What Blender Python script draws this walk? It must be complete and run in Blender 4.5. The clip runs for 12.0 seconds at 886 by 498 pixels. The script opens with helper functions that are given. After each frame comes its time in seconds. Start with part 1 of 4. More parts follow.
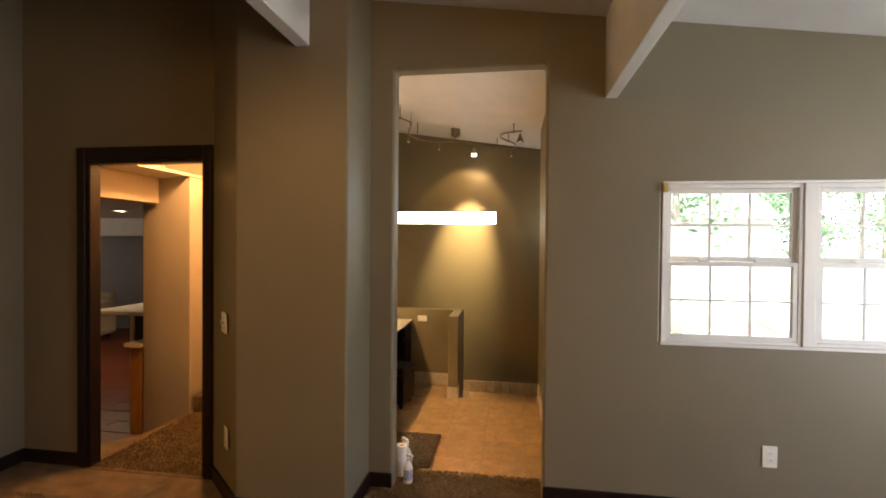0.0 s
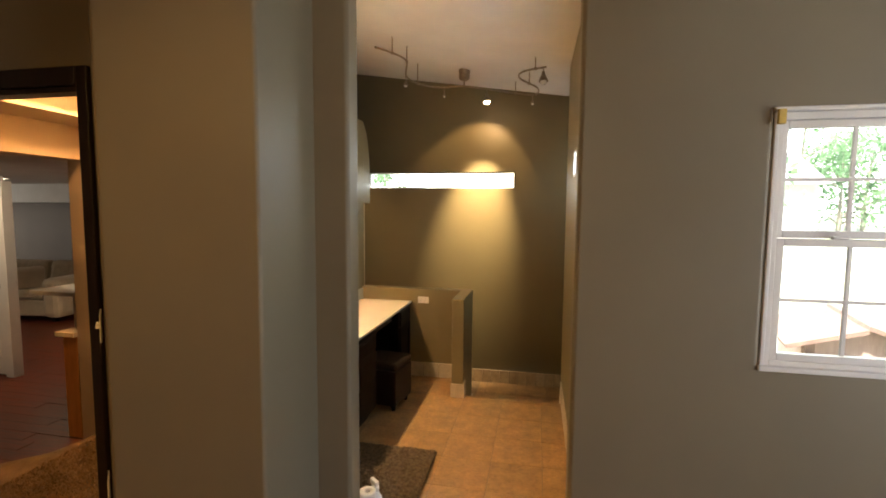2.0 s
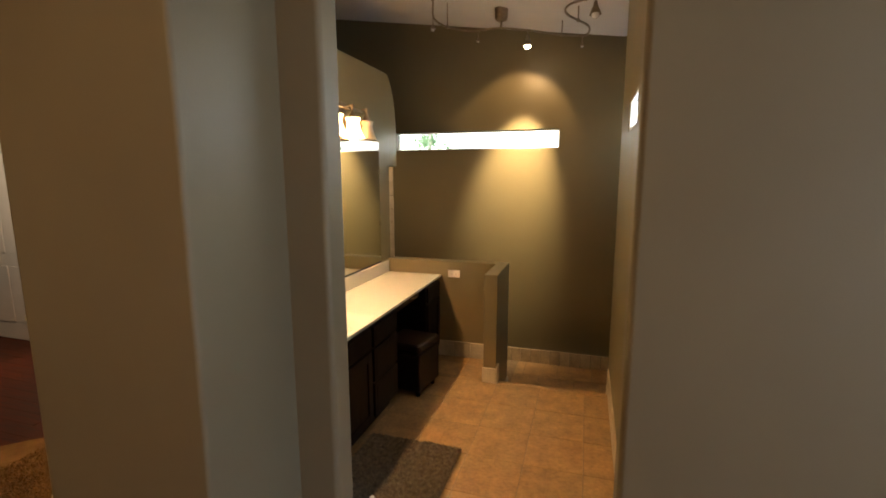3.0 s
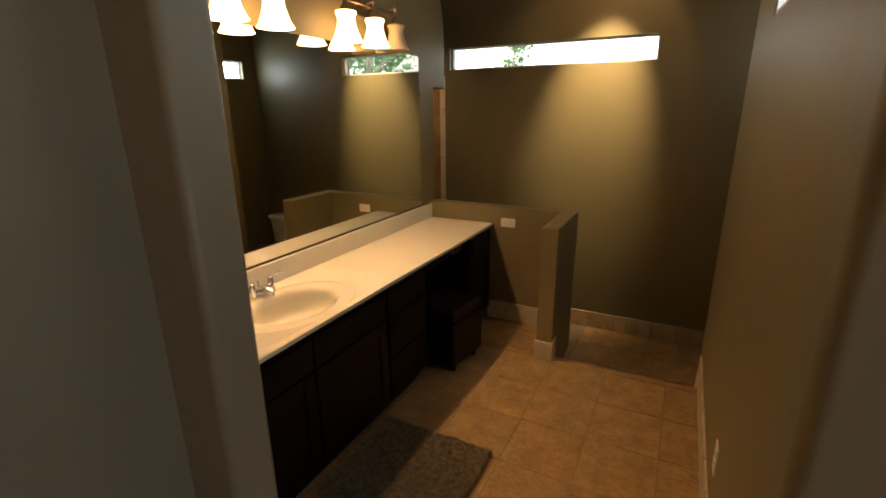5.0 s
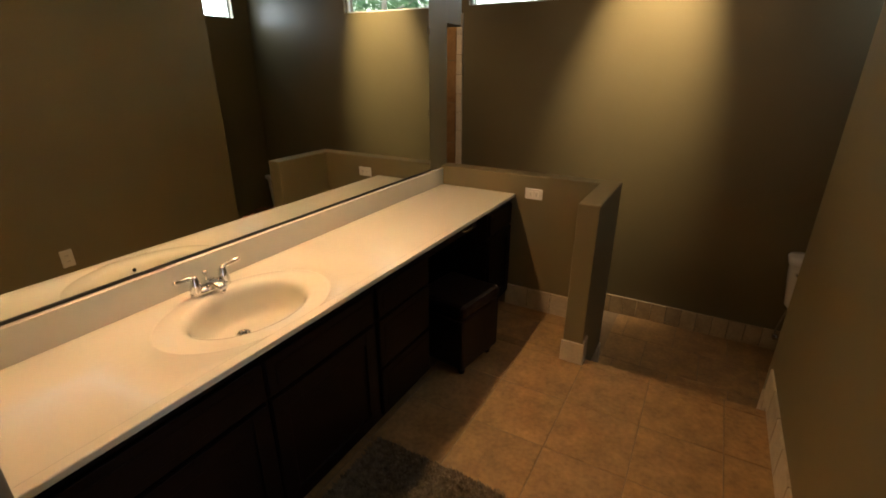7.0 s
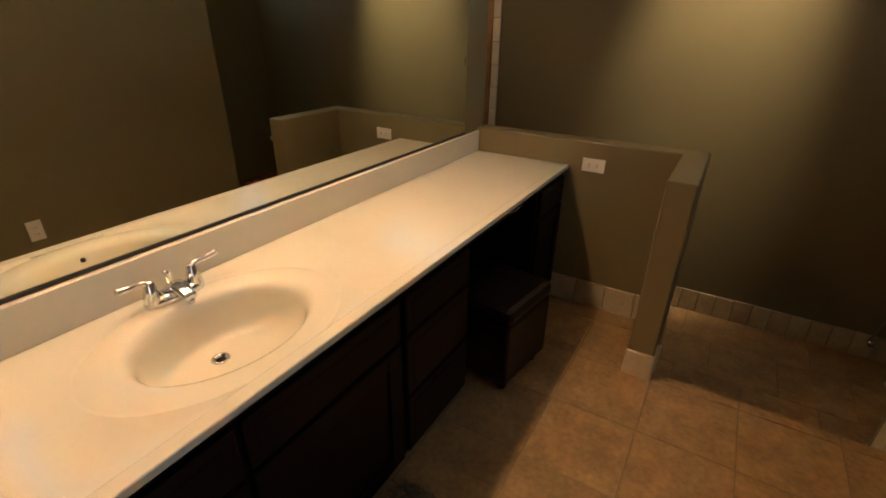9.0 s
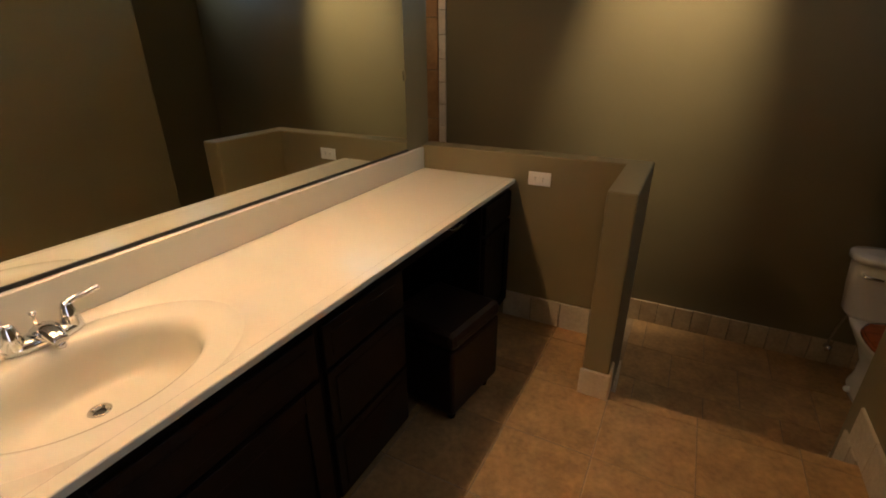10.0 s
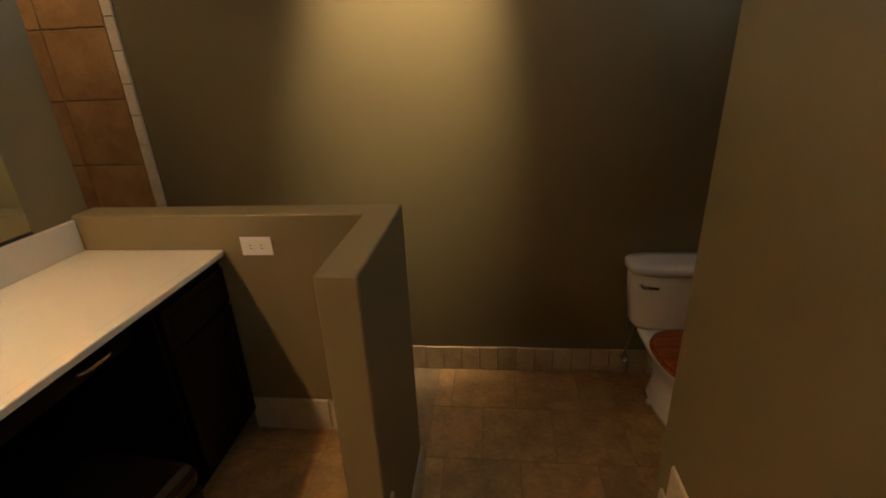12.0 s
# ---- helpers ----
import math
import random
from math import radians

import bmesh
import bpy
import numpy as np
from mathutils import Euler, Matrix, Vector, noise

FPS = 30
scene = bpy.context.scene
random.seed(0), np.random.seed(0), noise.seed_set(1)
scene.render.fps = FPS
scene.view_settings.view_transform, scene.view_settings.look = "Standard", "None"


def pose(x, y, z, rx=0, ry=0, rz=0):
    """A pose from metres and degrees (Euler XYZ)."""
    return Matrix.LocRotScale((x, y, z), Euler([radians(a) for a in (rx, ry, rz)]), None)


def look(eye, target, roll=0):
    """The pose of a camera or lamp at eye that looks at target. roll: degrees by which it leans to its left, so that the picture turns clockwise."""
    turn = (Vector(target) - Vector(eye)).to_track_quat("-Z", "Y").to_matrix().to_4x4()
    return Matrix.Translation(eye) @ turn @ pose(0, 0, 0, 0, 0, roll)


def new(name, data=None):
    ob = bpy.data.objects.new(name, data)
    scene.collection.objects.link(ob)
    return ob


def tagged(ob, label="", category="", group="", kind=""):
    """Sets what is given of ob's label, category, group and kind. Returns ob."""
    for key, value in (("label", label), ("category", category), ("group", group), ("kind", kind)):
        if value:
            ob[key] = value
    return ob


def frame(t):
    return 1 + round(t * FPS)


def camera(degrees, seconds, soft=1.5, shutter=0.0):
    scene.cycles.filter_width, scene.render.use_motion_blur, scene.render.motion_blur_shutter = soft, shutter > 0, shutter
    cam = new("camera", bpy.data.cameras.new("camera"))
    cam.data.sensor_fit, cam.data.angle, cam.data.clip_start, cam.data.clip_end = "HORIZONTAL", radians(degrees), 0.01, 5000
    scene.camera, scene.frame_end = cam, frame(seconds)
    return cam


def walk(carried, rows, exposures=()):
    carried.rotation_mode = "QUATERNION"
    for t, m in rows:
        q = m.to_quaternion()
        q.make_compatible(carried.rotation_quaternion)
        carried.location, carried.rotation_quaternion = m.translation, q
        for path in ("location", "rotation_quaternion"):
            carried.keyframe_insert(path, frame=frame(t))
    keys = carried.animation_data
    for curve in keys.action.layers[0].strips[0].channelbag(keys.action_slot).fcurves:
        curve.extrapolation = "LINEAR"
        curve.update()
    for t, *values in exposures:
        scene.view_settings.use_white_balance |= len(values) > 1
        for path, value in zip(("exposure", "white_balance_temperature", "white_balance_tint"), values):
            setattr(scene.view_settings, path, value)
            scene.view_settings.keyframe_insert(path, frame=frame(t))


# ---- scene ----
cam = camera(87.5, 12.0, soft=1.8)
PATH = [
    (0, (0.836, 1.34, 1.729), (0.537, 3.318, 1.701), 0.5),
    (0.5, (0.828, 1.592, 1.728), (0.552, 3.572, 1.664), 0.6),
    (1, (0.847, 1.842, 1.725), (0.554, 3.818, 1.637), 0.5),
    (1.5, (0.870, 2.052, 1.739), (0.531, 4.021, 1.613), 0.7),
    (2, (0.876, 2.3, 1.723), (0.481, 4.256, 1.556), 0.5),
    (2.5, (0.881, 2.588, 1.738), (0.404, 4.515, 1.494), -0.0),
    (3, (0.9, 2.806, 1.709), (0.317, 4.693, 1.394), -0.1),
    (5, (0.884, 3.594, 1.633), (0.005, 5.295, 1.056), -0.6),
    (5.5, (0.851, 3.752, 1.617), (-0.057, 5.416, 0.981), -0.6),
    (6, (0.78, 3.857, 1.616), (-0.107, 5.514, 0.931), 0.2),
    (6.5, (0.721, 3.988, 1.591), (-0.176, 5.627, 0.877), 0.1),
    (7, (0.656, 4.131, 1.56), (-0.264, 5.744, 0.818), -0.0),
    (9, (0.295, 4.513, 1.444), (-0.637, 6.05, 0.565), 0.7),
    (9.5, (0.308, 4.595, 1.441), (-0.606, 6.143, 0.565), 0.2),
    (10, (0.372, 4.675, 1.396), (-0.486, 6.296, 0.6), -0.3),
    (10.5, (0.457, 4.832, 1.37), (-0.316, 6.522, 0.63), -1.5),
    (11, (0.516, 5.039, 1.364), (-0.12, 6.792, 0.642), -2.0),
    (11.5, (0.528, 5.24, 1.373), (0.116, 7.056, 0.642), -2.2),
    (12, (0.557, 5.447, 1.369), (0.351, 7.289, 0.618), -2.5),
]
walk(cam, [(t, look(eye, target, roll)) for t, eye, target, roll in PATH], [(0, 1.66, 6850, 10), (3.0, 1.36, 6800, 10), (5, 0.54, 7150, 10), (7, 0.45, 6550, 10), (9, 0.42, 6080, 10), (10, 0.45, 6000, 10), (11, 0.5, 6200, 10), (12, 0.7, 6600, 10)])

# ---- world, sun and lamps ----
world = bpy.data.worlds.new("sky")
scene.world = world
world.use_nodes = True
wn = world.node_tree.nodes
sky = wn.new("ShaderNodeTexSky")
sky.sky_type = "NISHITA"
sky.sun_disc = False
sky.sun_elevation = radians(48)
sky.sun_rotation = radians(197)
wn["Background"].inputs["Strength"].default_value = 0.15
world.node_tree.links.new(sky.outputs["Color"], wn["Background"].inputs["Color"])


def lamp(name, kind, m, energy, colour, **more):
    data = bpy.data.lights.new(name, kind)
    data.energy, data.color = energy, colour
    for key, value in more.items():
        if key == "size":
            data.size = value
        elif key == "size_y":
            data.shape, data.size_y = "RECTANGLE", value
        elif key == "radius":
            data.shadow_soft_size = value
        elif key == "cone":
            data.spot_size = radians(value)
        elif key == "blend":
            data.spot_blend = value
        elif key == "angle":
            data.angle = radians(value)
    ob = new(name, data)
    ob.matrix_world = m
    return ob


WARM = (1.0, 0.685, 0.385)
ORANGE = (1.0, 0.52, 0.16)
lamp("sun", "SUN", look((2.0, 10, 10), (3.2, 14, 3.4)), 5.0, (1.0, 0.95, 0.88), angle=0.5)
# daylight from an added, unseen side opening and through the small high windows
lamp("daylight_side_fill", "AREA", look((4.34, 2.3, 1.5), (1.2, 3.7, 1.6)), 18, (0.79, 0.82, 1.0), size=2.2, size_y=2.0)
lamp("daylight_alcove", "AREA", look((1.93, 7.35, 2.07), (0.6, 7.75, 1.6)), 2.5, (0.75, 0.85, 1.0), size=0.38, size_y=0.16)
lamp("daylight_slot", "AREA", look((1.168, 5.4, 2.077), (0.0, 5.4, 2.2)), 1.7, (0.78, 0.88, 1.0), size=1.24, size_y=0.155)
# added unseen warm fill behind the walker, and the warm spot left of the beam
lamp("bedroom_fill", "POINT", pose(0.2, -0.8, 2.7), 27, ORANGE, radius=0.15)
lamp("bedroom_spot", "SPOT", look((-1.1, 1.5, 2.95), (-0.25, 3.7, 1.3)), 24, (1.0, 0.57, 0.2), radius=0.05, cone=62, blend=1.0)
# bulbs over the vanity, the last one of the row is out
for y in (4.76, 5.0, 5.25, 5.75, 6.01):
    lamp("vanity_bulb", "SPOT", pose(-0.79, y, 1.99), 8.8, WARM, radius=0.03, cone=130, blend=1.0)
# the one lit track head, aimed down the far wall
lamp("track_bulb_spill", "SPOT", look((0.335, 7.20, 2.79), (0.2, 7.745, 2.20)), 9.5, (1.0, 0.62, 0.28), radius=0.02, cone=88, blend=0.35)
lamp("track_bulb_beam", "SPOT", look((0.335, 7.20, 2.79), (0.19, 7.745, 1.70)), 310, (1.0, 0.755, 0.45), radius=0.03, cone=47, blend=1.0)
# hall and far room
# unseen warm fill added for the landing walls, without a fixture
lamp("hall_fill", "POINT", pose(-1.5, 4.62, 2.55), 27, (1.0, 0.53, 0.2), radius=0.08)
lamp("hall_downlight", "SPOT", look((-4.44, 6.9, 2.05), (-4.44, 6.9, 0)), 40, (1.0, 0.72, 0.42), radius=0.06, cone=130, blend=0.6)
# added area lamp for daylight from the left; the wall behind has no window
lamp("daylight_living", "AREA", look((-11.6, 7.6, 1.5), (-6.0, 8.4, 1.2)), 15, (1.0, 0.93, 0.82), size=2.0, size_y=1.6)
# unseen spot added to brighten the shower tiles
lamp("shower_fill", "SPOT", look((-1.62, 6.9, 2.55), (-1.55, 7.6, 0.6)), 22, WARM, radius=0.05, cone=105, blend=0.8)
# made-up fill that brightens the far white door, no fixture
lamp("landing_fill", "SPOT", look((-4.1, 5.1, 2.08), (-4.7, 6.06, 1.1)), 17, (1.0, 0.76, 0.52), radius=0.06, cone=115, blend=0.8)


# ---- materials ----
def material(name, base, second=None, scale=6.0, rough=0.6, rough2=None, metal=0.0, bump=0.0, bump_scale=200.0, grain=0.0, detail=6.0, stretch=None, per_object=0.0, sheen=0.0, coat=0.0):
    """A surface in two scales: broad blotches from base to second, fine grain and relief."""
    m = bpy.data.materials.new(name)
    m.use_nodes = True
    n, l = m.node_tree.nodes, m.node_tree.links
    b = n["Principled BSDF"]
    b.inputs["Metallic"].default_value = metal
    b.inputs["Roughness"].default_value = rough
    if sheen:
        b.inputs["Sheen Weight"].default_value = sheen
    if coat:
        b.inputs["Coat Weight"].default_value = coat
    tc = n.new("ShaderNodeTexCoord")
    mp = n.new("ShaderNodeMapping")
    l.new(tc.outputs["Object"], mp.inputs["Vector"])
    if stretch:
        mp.inputs["Scale"].default_value = stretch
    if per_object:
        info = n.new("ShaderNodeObjectInfo")
        comb = n.new("ShaderNodeVectorMath")
        comb.operation = "SCALE"
        comb.inputs[0].default_value = (37.0, 19.0, 53.0)
        l.new(info.outputs["Random"], comb.inputs["Scale"])
        l.new(comb.outputs[0], mp.inputs["Location"])
    broad = n.new("ShaderNodeTexNoise")
    broad.inputs["Scale"].default_value = scale
    broad.inputs["Detail"].default_value = detail
    l.new(mp.outputs["Vector"], broad.inputs["Vector"])
    ramp = n.new("ShaderNodeValToRGB")
    second = second or tuple(c * 0.88 for c in base)
    ramp.color_ramp.elements[0].position, ramp.color_ramp.elements[1].position = 0.33, 0.67
    ramp.color_ramp.elements[0].color = (*second, 1)
    ramp.color_ramp.elements[1].color = (*base, 1)
    l.new(broad.outputs["Fac"], ramp.inputs["Fac"])
    colour = ramp.outputs["Color"]
    fine = n.new("ShaderNodeTexNoise")
    fine.inputs["Scale"].default_value = bump_scale
    fine.inputs["Detail"].default_value = 3
    l.new(mp.outputs["Vector"], fine.inputs["Vector"])
    if grain:
        mix = n.new("ShaderNodeMixRGB")
        mix.blend_type = "OVERLAY"
        mix.inputs["Fac"].default_value = grain
        l.new(colour, mix.inputs["Color1"])
        l.new(fine.outputs["Fac"], mix.inputs["Color2"])
        colour = mix.outputs["Color"]
    if per_object:
        hsv = n.new("ShaderNodeHueSaturation")
        val = n.new("ShaderNodeMapRange")
        val.inputs["To Min"].default_value = 1 - per_object
        val.inputs["To Max"].default_value = 1 + per_object
        l.new(info.outputs["Random"], val.inputs["Value"])
        l.new(val.outputs["Result"], hsv.inputs["Value"])
        l.new(colour, hsv.inputs["Color"])
        colour = hsv.outputs["Color"]
    l.new(colour, b.inputs["Base Color"])
    if rough2 is not None:
        rr = n.new("ShaderNodeMapRange")
        rr.inputs["To Min"].default_value = rough
        rr.inputs["To Max"].default_value = rough2
        l.new(broad.outputs["Fac"], rr.inputs["Value"])
        l.new(rr.outputs["Result"], b.inputs["Roughness"])
    if bump:
        bp = n.new("ShaderNodeBump")
        bp.inputs["Strength"].default_value = bump
        bp.inputs["Distance"].default_value = 0.004
        l.new(fine.outputs["Fac"], bp.inputs["Height"])
        l.new(bp.outputs["Normal"], b.inputs["Normal"])
    return m


def glowing(name, colour, strength):
    m = bpy.data.materials.new(name)
    m.use_nodes = True
    b = m.node_tree.nodes["Principled BSDF"]
    b.inputs["Base Color"].default_value = (*colour, 1)
    b.inputs["Emission Color"].default_value = (*colour, 1)
    b.inputs["Emission Strength"].default_value = strength
    return m


PAINT = material("taupe_wall_paint", (0.210, 0.177, 0.117), (0.189, 0.158, 0.103), scale=1.6, rough=0.42, rough2=0.55, bump=0.07, bump_scale=160)
# the same taupe again, with the vanity lamps' golden light put into its colour
WARMPAINT = material("taupe_paint_warm_lit", (0.216, 0.172, 0.085), (0.194, 0.154, 0.075), scale=1.6, rough=0.42, rough2=0.55, bump=0.07, bump_scale=160)
ACCENT = material("dark_olive_wall_paint", (0.149, 0.120, 0.060), (0.130, 0.104, 0.052), scale=1.4, rough=0.36, rough2=0.5, bump=0.08, bump_scale=160)
CEILING = material("white_ceiling_paint", (0.74, 0.72, 0.70), (0.68, 0.665, 0.65), scale=3, rough=0.85, bump=0.35, bump_scale=90)
WHITE = material("white_paint", (0.78, 0.77, 0.75), (0.72, 0.71, 0.69), scale=5, rough=0.4, bump=0.05, bump_scale=120)
HALLPAINT = material("cream_hall_paint", (0.57, 0.48, 0.38), (0.53, 0.445, 0.35), scale=1.5, rough=0.6, bump=0.12, bump_scale=160)
GREYPAINT = material("grey_room_paint", (0.37, 0.34, 0.30), (0.335, 0.31, 0.275), scale=1.5, rough=0.6, bump=0.12, bump_scale=160)
DARKWOOD = material("dark_stained_trim", (0.019, 0.0085, 0.0058), (0.011, 0.0055, 0.004), scale=7, rough=0.3, rough2=0.45, bump=0.15, bump_scale=60, stretch=(6, 6, 0.6))
CABINET = material("espresso_cabinet_wood", (0.008, 0.004, 0.0031), (0.0052, 0.0027, 0.0022), scale=5, rough=0.42, rough2=0.58, bump=0.18, bump_scale=70, stretch=(5, 5, 0.5))
LEATHER = material("dark_brown_leather", (0.015, 0.0058, 0.0047), (0.0095, 0.004, 0.0033), scale=18, rough=0.38, rough2=0.5, bump=0.4, bump_scale=260)
CARPET = material("brown_carpet_pile", (0.21, 0.136, 0.066), (0.11, 0.070, 0.034), scale=9, rough=0.95, bump=1.0, bump_scale=330, grain=0.55, sheen=0.08)
CARPETTUFT = material("brown_carpet_tuft", (0.235, 0.150, 0.068), (0.15, 0.094, 0.041), scale=10, rough=0.95, sheen=0.05)
RUGTUFT = material("grey_brown_shag", (0.37, 0.285, 0.185), (0.17, 0.13, 0.085), scale=38, rough=0.95, sheen=0.2)
TILE = material("tan_floor_tile", (0.45, 0.276, 0.114), (0.305, 0.186, 0.078), scale=9, rough=0.32, rough2=0.55, bump=0.3, bump_scale=45, grain=0.4, per_object=0.09, detail=9)
GROUT = material("grey_brown_grout", (0.33, 0.235, 0.14), (0.27, 0.19, 0.11), scale=20, rough=0.9, bump=0.5, bump_scale=300)
BASETILE = material("cream_base_tile", (0.60, 0.51, 0.37), (0.48, 0.40, 0.28), scale=9, rough=0.4, rough2=0.6, bump=0.3, bump_scale=70, grain=0.2, per_object=0.07)
TANTILE = material("tan_base_tile", (0.44, 0.33, 0.19), (0.31, 0.22, 0.12), scale=8, rough=0.45, rough2=0.65, bump=0.4, bump_scale=60, grain=0.3, per_object=0.12)
SHOWERTILE = material("rust_brown_shower_tile", (0.33, 0.19, 0.075), (0.21, 0.11, 0.04), scale=7, rough=0.35, rough2=0.55, bump=0.3, bump_scale=50, grain=0.2, per_object=0.08)
MARBLE = material("cream_cultured_marble", (0.655, 0.606, 0.468), (0.64, 0.589, 0.452), scale=2.5, rough=0.18, detail=2, coat=0.15)
PORCELAIN = material("white_porcelain", (0.80, 0.78, 0.74), (0.77, 0.75, 0.71), scale=4, rough=0.1, coat=0.5)
SEATWOOD = material("varnished_orange_wood", (0.34, 0.085, 0.022), (0.22, 0.052, 0.014), scale=4, rough=0.22, stretch=(1, 9, 9), coat=0.4)
OAK = material("honey_oak", (0.48, 0.22, 0.065), (0.36, 0.155, 0.043), scale=4, rough=0.4, stretch=(8, 8, 0.8), bump=0.1, bump_scale=80)
NAVY = material("navy_panel", (0.022, 0.025, 0.055), (0.016, 0.019, 0.042), scale=4, rough=0.5)
CHROME = material("polished_chrome", (0.78, 0.79, 0.80), (0.72, 0.73, 0.75), scale=9, rough=0.08, metal=1.0)
NICKEL = material("brushed_bronze_nickel", (0.33, 0.27, 0.20), (0.24, 0.19, 0.14), scale=30, rough=0.32, metal=1.0)
PLATE = material("ivory_plastic", (0.80, 0.77, 0.70), (0.77, 0.74, 0.67), scale=8, rough=0.35)
DARK = material("dark_slot", (0.02, 0.018, 0.015), scale=8, rough=0.6)
PAPER = material("white_paper", (0.82, 0.81, 0.78), (0.78, 0.77, 0.74), scale=30, rough=0.9, bump=0.3, bump_scale=220)
PLASTIC = material("white_plastic", (0.80, 0.80, 0.79), (0.76, 0.76, 0.755), scale=8, rough=0.35)
BLUELABEL = material("blue_label", (0.06, 0.13, 0.36), (0.6, 0.6, 0.62), scale=40, rough=0.4)
BROWNPAINT = material("brown_room_paint", (0.20, 0.165, 0.14), (0.175, 0.145, 0.125), scale=1.5, rough=0.6, bump=0.12, bump_scale=160)
SOFA = material("beige_upholstery", (0.60, 0.53, 0.43), (0.53, 0.46, 0.36), scale=8, rough=0.9, bump=0.3, bump_scale=300, sheen=0.3)
PILLOW = material("brown_cushion_fabric", (0.36, 0.28, 0.19), (0.28, 0.215, 0.145), scale=14, rough=0.9, bump=0.3, bump_scale=300)
CHERRY = material("red_brown_floorboard", (0.095, 0.020, 0.007), (0.045, 0.010, 0.004), scale=4, rough=0.36, rough2=0.5, stretch=(1, 9, 1), per_object=0.12, bump=0.1, bump_scale=40)
TAPE = material("yellow_foam", (0.62, 0.45, 0.12), (0.5, 0.36, 0.1), scale=30, rough=0.8)
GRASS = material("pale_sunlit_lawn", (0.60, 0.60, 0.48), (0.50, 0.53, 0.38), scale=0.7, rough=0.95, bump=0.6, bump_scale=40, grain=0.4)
BARK = material("grey_bark", (0.42, 0.38, 0.33), (0.30, 0.265, 0.225), scale=12, rough=0.9, bump=0.8, bump_scale=30, stretch=(1, 1, 0.2))
LEAF = material("fresh_green_leaf", (0.20, 0.34, 0.17), (0.12, 0.23, 0.10), scale=2.2, rough=0.6)
ROOFRED = material("red_brown_shingle", (0.36, 0.24, 0.19), (0.27, 0.17, 0.135), scale=9, rough=0.8, bump=0.3, bump_scale=60)
SIDING = material("weathered_white_siding", (0.5, 0.49, 0.475), (0.42, 0.41, 0.395), scale=4, rough=0.7)
SHEDWALL = material("faded_pink_boards", (0.62, 0.45, 0.38), (0.52, 0.36, 0.30), scale=6, rough=0.8, stretch=(6, 6, 0.6))
SHADEOFF = material("frosted_amber_glass", (0.66, 0.52, 0.34), (0.6, 0.46, 0.29), scale=20, rough=0.35)
SHADE = glowing("lit_frosted_glass", (1.0, 0.62, 0.29), 7.0)
BULB = glowing("lit_bulb", (1.0, 0.74, 0.44), 40.0)
DOWNLIGHT = glowing("lit_downlight", (1.0, 0.8, 0.55), 14.0)

MIRROR = material("silvered_mirror", (0.80, 0.83, 0.78), (0.79, 0.82, 0.77), scale=1, rough=0.0, metal=1.0)
GLASS = bpy.data.materials.new("window_glass")
GLASS.use_nodes = True
gb = GLASS.node_tree.nodes["Principled BSDF"]
gb.inputs["Transmission Weight"].default_value = 1.0
gb.inputs["Roughness"].default_value = 0.0
gb.inputs["IOR"].default_value = 1.0 + 0.02
gb.inputs["Base Color"].default_value = (0.97, 1.0, 0.99, 1)

for dull, level in ((CABINET, 0.15), (DARKWOOD, 0.3), (CHERRY, 0.2), (LEATHER, 0.3)):
    dull.node_tree.nodes["Principled BSDF"].inputs["Specular IOR Level"].default_value = level
SKYGLOW = glowing("glowing_sky_sheet", (0.93, 0.98, 1.0), 2.2)


# ---- mesh helpers ----
def shape():
    return bmesh.new()


def add_box(bm, x0, x1, y0, y1, z0, z1, m=None, bevel=0.0):
    if bevel:
        t = bmesh.new()
        add_box(t, x0, x1, y0, y1, z0, z1)
        bmesh.ops.bevel(t, geom=t.edges[:], offset=bevel, segments=2, profile=0.5, affect="EDGES")
        merge(bm, t, m)
        return
    vs = [bm.verts.new((x, y, z)) for x in (x0, x1) for y in (y0, y1) for z in (z0, z1)]
    if m:
        for v in vs:
            v.co = m @ v.co
    for f in ((0, 1, 3, 2), (4, 6, 7, 5), (0, 4, 5, 1), (2, 3, 7, 6), (0, 2, 6, 4), (1, 5, 7, 3)):
        bm.faces.new([vs[i] for i in f])


def merge(bm, other, m=None):
    table = {}
    for v in other.verts:
        table[v] = bm.verts.new(m @ v.co if m else v.co)
    for f in other.faces:
        nf = bm.faces.new([table[v] for v in f.verts])
        nf.smooth = f.smooth
    other.free()


def add_lathe(bm, profile, m=None, n=24, smooth=True):
    """A turned body: profile is (radius, height) from bottom to top, about z."""
    rings = []
    for r, z in profile:
        if r < 1e-6:
            rings.append([bm.verts.new((0, 0, z))])
        else:
            rings.append([bm.verts.new((r * math.cos(2 * math.pi * i / n), r * math.sin(2 * math.pi * i / n), z)) for i in range(n)])
    made = [v for ring in rings for v in ring]
    for a, b in zip(rings, rings[1:]):
        for i in range(n):
            j = (i + 1) % n
            if len(a) == 1 and len(b) == 1:
                continue
            if len(a) == 1:
                f = bm.faces.new((a[0], b[j], b[i]))
            elif len(b) == 1:
                f = bm.faces.new((a[i], a[j], b[0]))
            else:
                f = bm.faces.new((a[i], a[j], b[j], b[i]))
            f.smooth = smooth
    if m:
        for v in made:
            v.co = m @ v.co


def add_loft(bm, sections, closed_ends=True):
    """A skin over rings of points, all of one count."""
    rings = [[bm.verts.new(p) for p in s] for s in sections]
    n = len(rings[0])
    for a, b in zip(rings, rings[1:]):
        for i in range(n):
            j = (i + 1) % n
            bm.faces.new((a[i], a[j], b[j], b[i])).smooth = True
    if closed_ends:
        bm.faces.new(rings[0][::-1])
        bm.faces.new(rings[-1])


